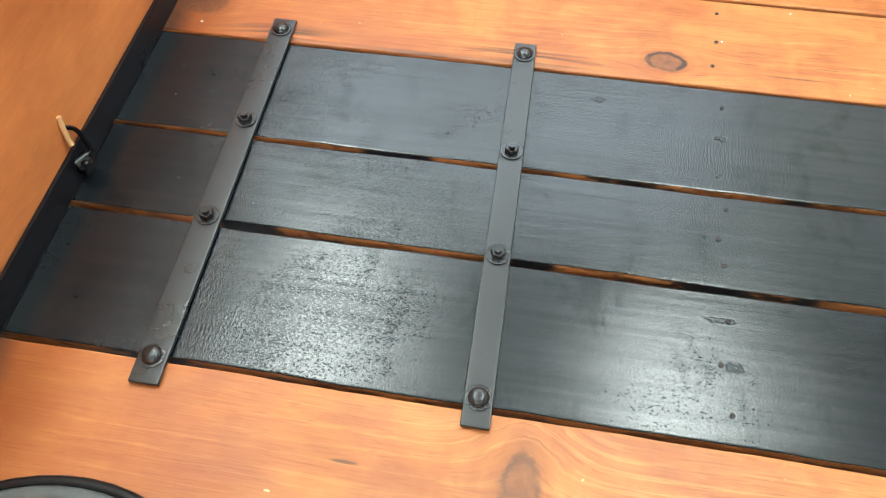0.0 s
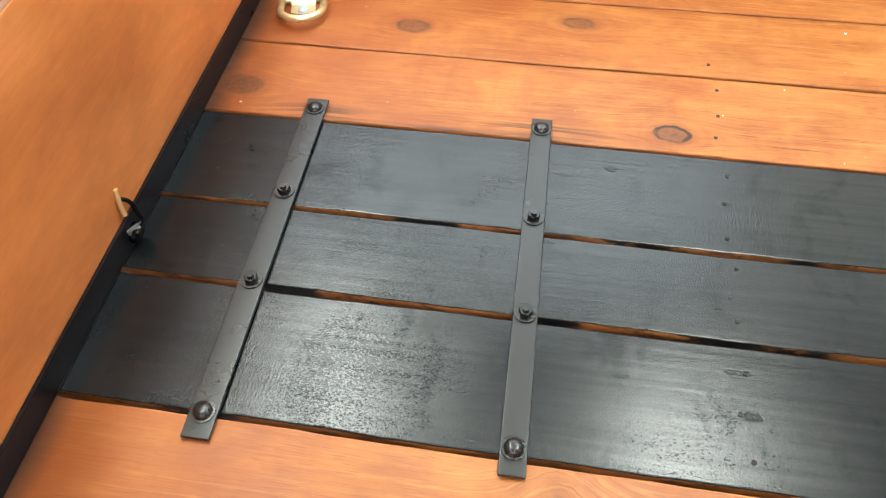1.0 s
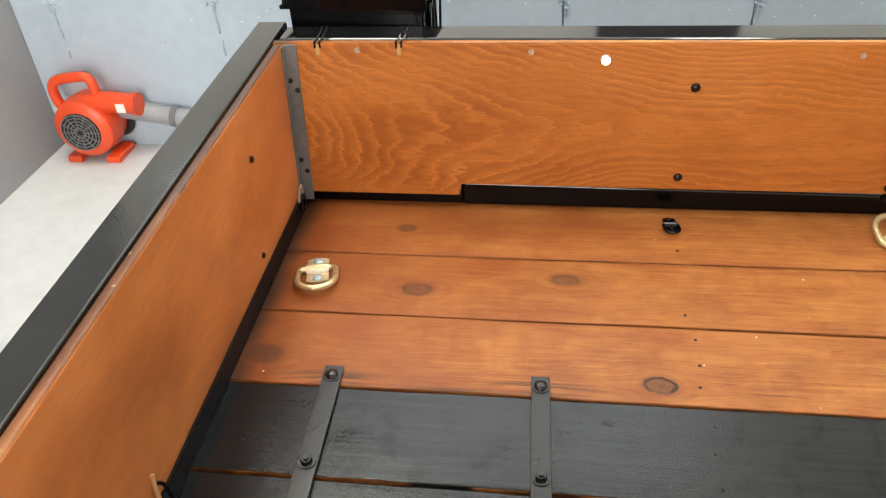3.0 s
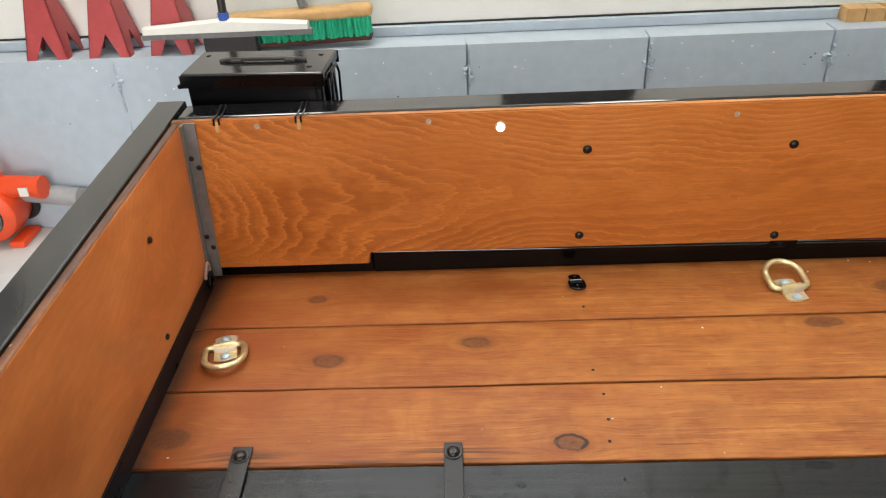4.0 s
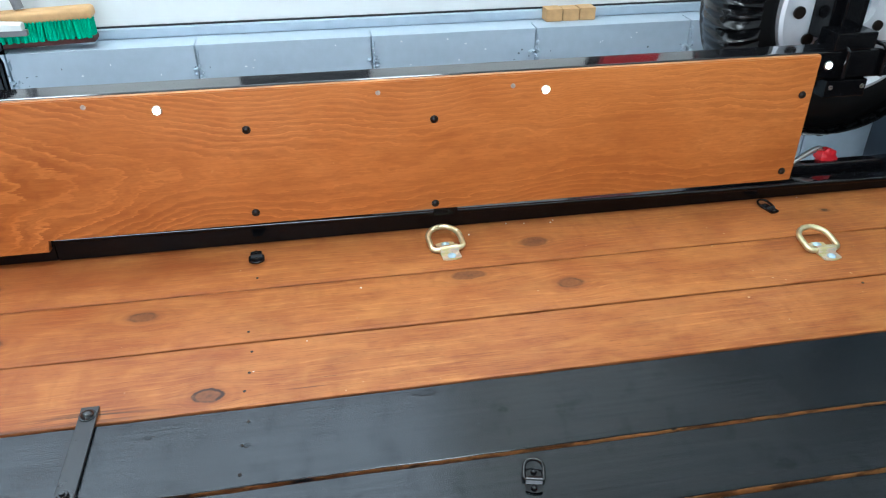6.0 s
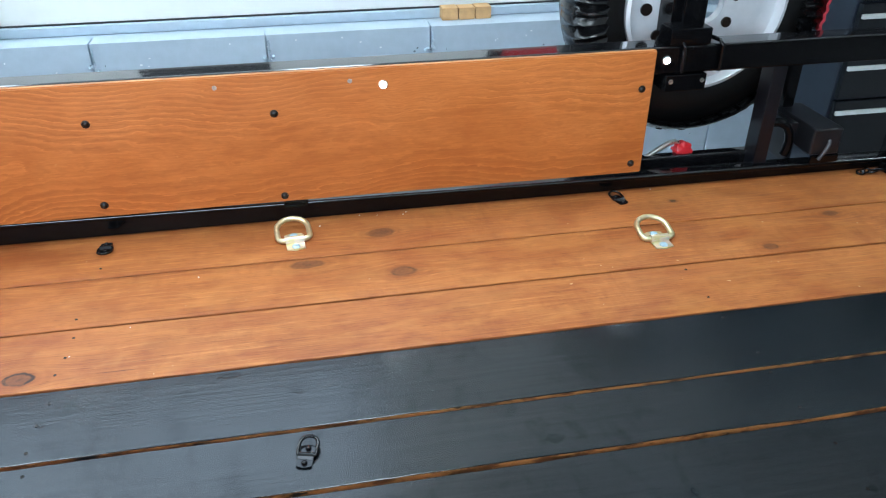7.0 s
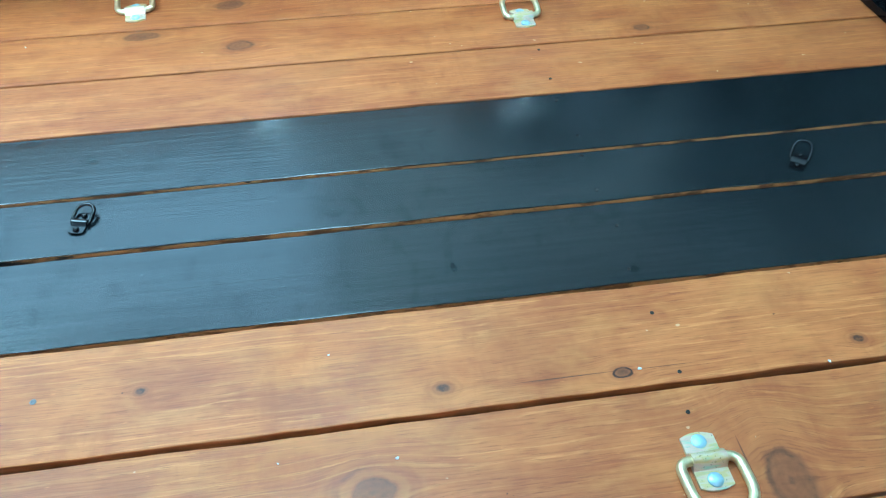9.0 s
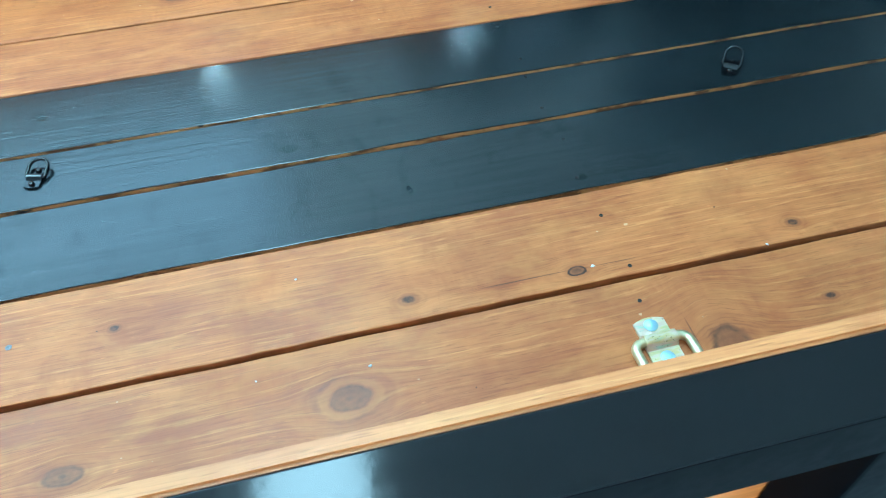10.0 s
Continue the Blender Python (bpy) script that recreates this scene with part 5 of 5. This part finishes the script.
for v in bm.verts:
    v.co.z -= max(0, abs(v.co.x + 0.02) - 0.08) * 0.07
part("head", bm, M_PALEWOOD, broom)
bm = bmesh.new()
rng = random.Random(5)
for i in range(44):
    for j in range(4):
        x, y = -0.192 + i * 0.0078, -0.024 + j * 0.013
        c = Vector((x + rng.uniform(-0.001, 0.001), y, 0.063))
        tip = c + Vector((rng.uniform(-0.004, 0.004), rng.uniform(-0.006, 0.004) - 0.004 * (j == 0), -0.044))
        loft(bm, [[c + Vector((0.0028 * math.cos(k), 0.0028 * math.sin(k), 0)) for k in (0, 1.57, 3.14, 4.71)],
                  [tip + Vector((0.0046 * math.cos(k), 0.0046 * math.sin(k), 0)) for k in (0, 1.57, 3.14, 4.71)]])
part("bristles", bm, M_GREEN, broom, "short green bristles")
bm = box(bmesh.new(), (-0.19, -0.026, 0.006), (0.146, 0.018, 0.02), 0.004)
part("bristle_base", bm, plain("dark_red_bristle", (0.09, 0.03, 0.025), 0.8, vary=0.3, scale=250, bump=0.001), broom, "dark brown bristle tips")
part("handle", tube(bmesh.new(), [(0.0, 0.0, 0.085), (-0.012, 0.008, 0.15), (-0.03, 0.016, 0.9)], 0.011, 12), M_GREY, broom)

squeegee = thing("floor_squeegee", "white floor squeegee with a grey rubber blade leaning by the broom", "squeegee", (-0.118, 0.69, LEDGE_Z))
bm = bmesh.new()
rings = []
for i in range(25):
    x = -0.182 + 0.364 * i / 24
    u = abs(x) / 0.182
    top = 0.085 - 0.012 * u
    rings.append([(x, -0.012, 0.058), (x, -0.012, top - 0.004), (x, -0.006, top), (x, 0.006, top), (x, 0.012, top - 0.004), (x, 0.012, 0.058)])
part("head", loft(bm, rings), M_PLASTWHITE, squeegee)
part("blade", box(bmesh.new(), (-0.187, -0.009, 0.045), (0.19, 0.006, 0.0578), 0.002), M_GREY, squeegee, "grey rubber blade")
part("frame", box(bmesh.new(), (-0.06, 0.008, 0.0), (0.06, 0.06, 0.05), 0.004), M_DARK, squeegee)
part("collar", lathe(bmesh.new(), [(0.012, 0.082), (0.012, 0.098)], sides=14), plain("blue_plastic", (0.03, 0.1, 0.4), 0.4), squeegee, "blue plastic collar")
part("handle", tube(bmesh.new(), [(0, 0, 0.098), (0.0, 0.03, 0.5), (0.0, 0.06, 0.85)], 0.009, 12), M_DARK, squeegee)

# unidentified dark and red objects on the white wall, added for the rail's reflection
rack = thing("dark_wall_object", "unidentified dark object on the white wall, mirrored in the rail", "tool rack", (0.65, UPPER_Y, 0.48))
part("back_plate", box(bmesh.new(), (-0.16, -0.022, 0.0), (0.162, -0.0005, 0.2), 0.003), M_DARK, rack)
part("lip", box(bmesh.new(), (-0.16, -0.05, 0.0), (0.162, -0.0225, 0.012), 0.003), M_DARK, rack)
tray = thing("red_wall_object", "unidentified red object on the white wall, mirrored in the rail", "tray", (1.51, UPPER_Y, 0.48))
part("tray", box(bmesh.new(), (-0.08, -0.03, 0.0), (0.08, -0.0005, 0.2), 0.004), M_KNOB, tray)
part("bracket", box(bmesh.new(), (-0.118, -0.018, 0.0), (-0.0815, -0.0005, 0.19), 0.003), M_DARK, tray)

for n in range(3):
    blk = thing("wood_block", "short block of pale pine standing on the ledge", "wood block", (1.277 + n * 0.0435, 0.778, LEDGE_Z), group="pine blocks on the ledge")
    part("block", box(bmesh.new(), (-0.0205, -0.02, 0.0005), (0.0205, 0.02, 0.031 - 0.001 * (n == 1)), 0.0015), M_PALEWOOD, blk)

# ---- tool chest ----
chest = thing("tool_chest", "black steel tool chest with drawers and bare metal pulls", "tool chest", (2.40, 0.55, -0.341))
part("body", box(bmesh.new(), (-0.2605, -0.165, 0.037), (0.55, 0.055, 1.42), 0.006), M_NAVY, chest)
for n, (z0, z1) in enumerate(((0.06, 0.19), (0.195, 0.335), (0.34, 0.445), (0.45, 0.565), (0.57, 0.69), (0.695, 0.8), (0.805, 0.9), (0.925, 1.05), (1.055, 1.16), (1.165, 1.27))):
    d = part("drawer", box(bmesh.new(), (-0.2545, -0.181, z0), (0.53, -0.166, z1), 0.003), M_CHEST, chest)
    part("pull", box(bmesh.new(), (-0.2535, -0.19, z1 - 0.033), (0.515, -0.182, z1 - 0.022), 0.002), M_ALU, d, "bright metal drawer pull")

# ---- blower on the floor ----
BL = Vector((-0.775, 0.655, FLOOR_Z))
blower = thing("air_blower", "orange plastic air blower with a black grille standing on the floor", "blower", BL)
bm = lathe(bmesh.new(), [(0.03, 0.062), (0.07, 0.058), (0.085, 0.045), (0.09, 0.0), (0.085, -0.045), (0.07, -0.06), (0.03, -0.062)], Matrix.Translation((0, 0, 0.108)) @ turn, 40)
part("housing", bm, M_ORANGE, blower)
bm = bmesh.new()
loft(bm, [[(x, s * math.cos(a), z + s * math.sin(a)) for a in (2 * math.pi * i / 14 for i in range(14))] for x, z, s in ((0.0, 0.165, 0.034), (0.06, 0.172, 0.033), (0.11, 0.172, 0.03), (0.15, 0.168, 0.028), (0.152, 0.168, 0.033), (0.165, 0.167, 0.033))], caps=True)
part("outlet", bm, M_ORANGE, blower)
part("outlet_label", box(bmesh.new(), (0.112, -0.033, 0.156), (0.138, -0.029, 0.182), 0.001), M_PLASTWHITE, blower, "white sticker")
part("handle", tube(bmesh.new(), [(-0.075, 0, 0.16), (-0.081, 0, 0.185), (-0.082, 0, 0.205), (-0.078, 0, 0.222), (-0.067, 0, 0.235), (-0.045, 0, 0.243), (-0.01, 0, 0.248), (0.02, 0, 0.251), (0.036, 0, 0.247), (0.044, 0, 0.236), (0.047, 0, 0.215), (0.047, 0, 0.19)], 0.0145, 14), M_ORANGE, blower)
grille = part("grille", lathe(bmesh.new(), [(0.058, 0.0585), (0.058, 0.0615), (0.01, 0.064)], Matrix.Translation((0, 0, 0.108)) @ turn, 36), M_DARK, blower)
for r in (0.016, 0.026, 0.036, 0.046, 0.055):
    part("grille_ring", tube(bmesh.new(), [(r * math.cos(a), -0.066, 0.108 + r * math.sin(a)) for a in (2 * math.pi * i / 28 for i in range(28))], 0.0017, 6, ring=True), M_GREY, grille, "grey wire")
for k in range(12):
    a = 2 * math.pi * k / 12
    part("grille_spoke", tube(bmesh.new(), [(r * math.cos(a), -0.066, 0.108 + r * math.sin(a)) for r in (0.008, 0.058)], 0.0014, 6), M_GREY, grille, "grey wire")
for x in (-0.06, 0.06):
    bm = box(bmesh.new(), (x - 0.022, -0.05, 0.0), (x + 0.022, 0.05, 0.022), 0.006)
    part("foot", bm, M_ORANGE, blower)
part("motor", lathe(bmesh.new(), [(0.05, -0.05), (0.055, -0.058), (0.05, -0.063), (0.02, -0.064)], Matrix.Translation((0.045, 0, 0.09)) @ turn, 24), M_DARK, blower)
blower.scale = (0.88, 0.88, 0.88)

# thick pipe low on the wall beside the blower
pipe = thing("wall_pipe", "thick grey painted pipe along the foot of the wall", "pipe", (-0.4, 0.687, -0.2))
part("pipe", tube(bmesh.new(), [(-0.3, 0, 0.014), (-0.1, 0, -0.016), (0.3, 0, -0.06)], 0.0245, 20), M_PIPE, pipe)
for x, z in ((-0.16, -0.007), (0.12, -0.040)):
    part("pipe_clip", lathe(bmesh.new(), [(0.0255, -0.008), (0.0275, -0.007), (0.0275, 0.007), (0.0255, 0.008)], Matrix.Translation((x, 0, z)) @ Matrix.Rotation(radians(98), 4, "Y"), 20, caps=False), M_GREY, pipe, "grey pipe clip")

# ---- hose on the deck ----
hose = thing("rubber_hose", "coiled grey rubber hose with a black edge lying on the deck", "hose", (0.135, -0.925, 0.0))
for n, (r, rad, mat) in enumerate(((0.112, 0.0045, M_RUBBER), (0.1025, 0.0065, M_HOSE), (0.0885, 0.0065, M_HOSE), (0.0745, 0.0065, M_HOSE), (0.061, 0.0065, M_RUBBER))):
    pts = [(r * 1.15 * math.cos(a), r * math.sin(a), rad + 0.001) for a in (2 * math.pi * i / 48 for i in range(48))]
    part("coil", tube(bmesh.new(), pts, rad, 10, ring=True), mat, hose)

# ---- blocks of the knee wall ----
BX = [0.4075 + 0.4055 * k for k in range(-4, 13)]
shared = {}
rng = random.Random(3)
for row, (z0, z1) in enumerate(((FLOOR_Z + 0.0005, LEDGE_Z),)):      # thick paint hides the lower joints
    for x in BX:
        x0, x1 = x, x + 0.4055
        if x0 < -0.5:
            continue
        if x0 < -0.1:
            x0 = W_X
        key = (row, round(x1 - x0, 3))
        if key not in shared:
            shared[key] = mesh_of("block", box(bmesh.new(), (0.0016, 0.0, z0), (x1 - x0 - 0.0016, 0.06, z1), 0.002), M_BLOCK)
        b = new("block", shared[key])
        b.parent = wall
        b.location = (x0, N_Y + rng.uniform(-0.0006, 0.0006), 0)
# dabs of mortar at the joints
bm = bmesh.new()
for x in BX:
    for k in range(6):
        c = Vector((x + rng.uniform(-0.014, 0.014), N_Y - 0.0005, 0.068 + rng.uniform(-0.012, 0.014)))
        bmesh.ops.create_icosphere(bm, subdivisions=2, radius=1, matrix=Matrix.Translation(c) @ Matrix.Rotation(rng.uniform(-0.8, 0.8), 4, "Y") @ Matrix.Diagonal((rng.uniform(0.003, 0.008), 0.0085, rng.uniform(0.0025, 0.0055), 1)))
mort = part("mortar_dab", bm, M_BLOCK, wall)
bm = bmesh.new()
for x in BX:
    z = LEDGE_Z - 0.012
    while z > -0.05:
        h = rng.uniform(0.006, 0.02)
        c = Vector((x + 0.0048 + rng.uniform(-0.0012, 0.0012), N_Y - 0.0005, z - h / 2))
        if rng.random() < 0.85:
            bmesh.ops.create_icosphere(bm, subdivisions=2, radius=1, matrix=Matrix.Translation(c) @ Matrix.Diagonal((rng.uniform(0.0016, 0.0036), 0.0075, h * 0.56, 1)))
        z -= h
part("mortar_ridge", bm, M_BLOCK, wall, "painted mortar squeezed from the joints")
bm = bmesh.new()
for n in range(60):
    c = Vector((rng.uniform(-0.6, 2.0), N_Y - 0.0012, rng.uniform(-0.02, LEDGE_Z - 0.008)))
    w, h = rng.uniform(0.0012, 0.0045), rng.uniform(0.001, 0.0026)
    bm.faces.new([bm.verts.new(c + Vector((w * math.cos(a) * rng.uniform(0.6, 1), 0, h * math.sin(a)))) for a in (2 * math.pi * i / 7 for i in range(7))])
chips = part("paint_chips", bm, M_CHIP, wall)
tagged(chips, "scattered pale chips in the wall paint", kind="stuff")
bm = bmesh.new()
for n in range(90):
    near = n % 3 > 0
    c = Vector((rng.choice(BX) + rng.gauss(0, 0.03) if near else rng.uniform(-0.6, 2.0), N_Y - 0.0014, rng.uniform(0.05, 0.085) if near else rng.uniform(-0.25, LEDGE_Z - 0.006)))
    w, h = rng.uniform(0.0012, 0.0042), rng.uniform(0.001, 0.003)
    bm.faces.new([bm.verts.new(c + Vector((w * math.cos(a) * rng.uniform(0.5, 1), 0, h * math.sin(a) * rng.uniform(0.6, 1)))) for a in (2 * math.pi * i / 8 for i in range(8))])
tagged(part("paint_pits", bm, M_PIT, wall), "small dark pits in the wall paint", kind="stuff")
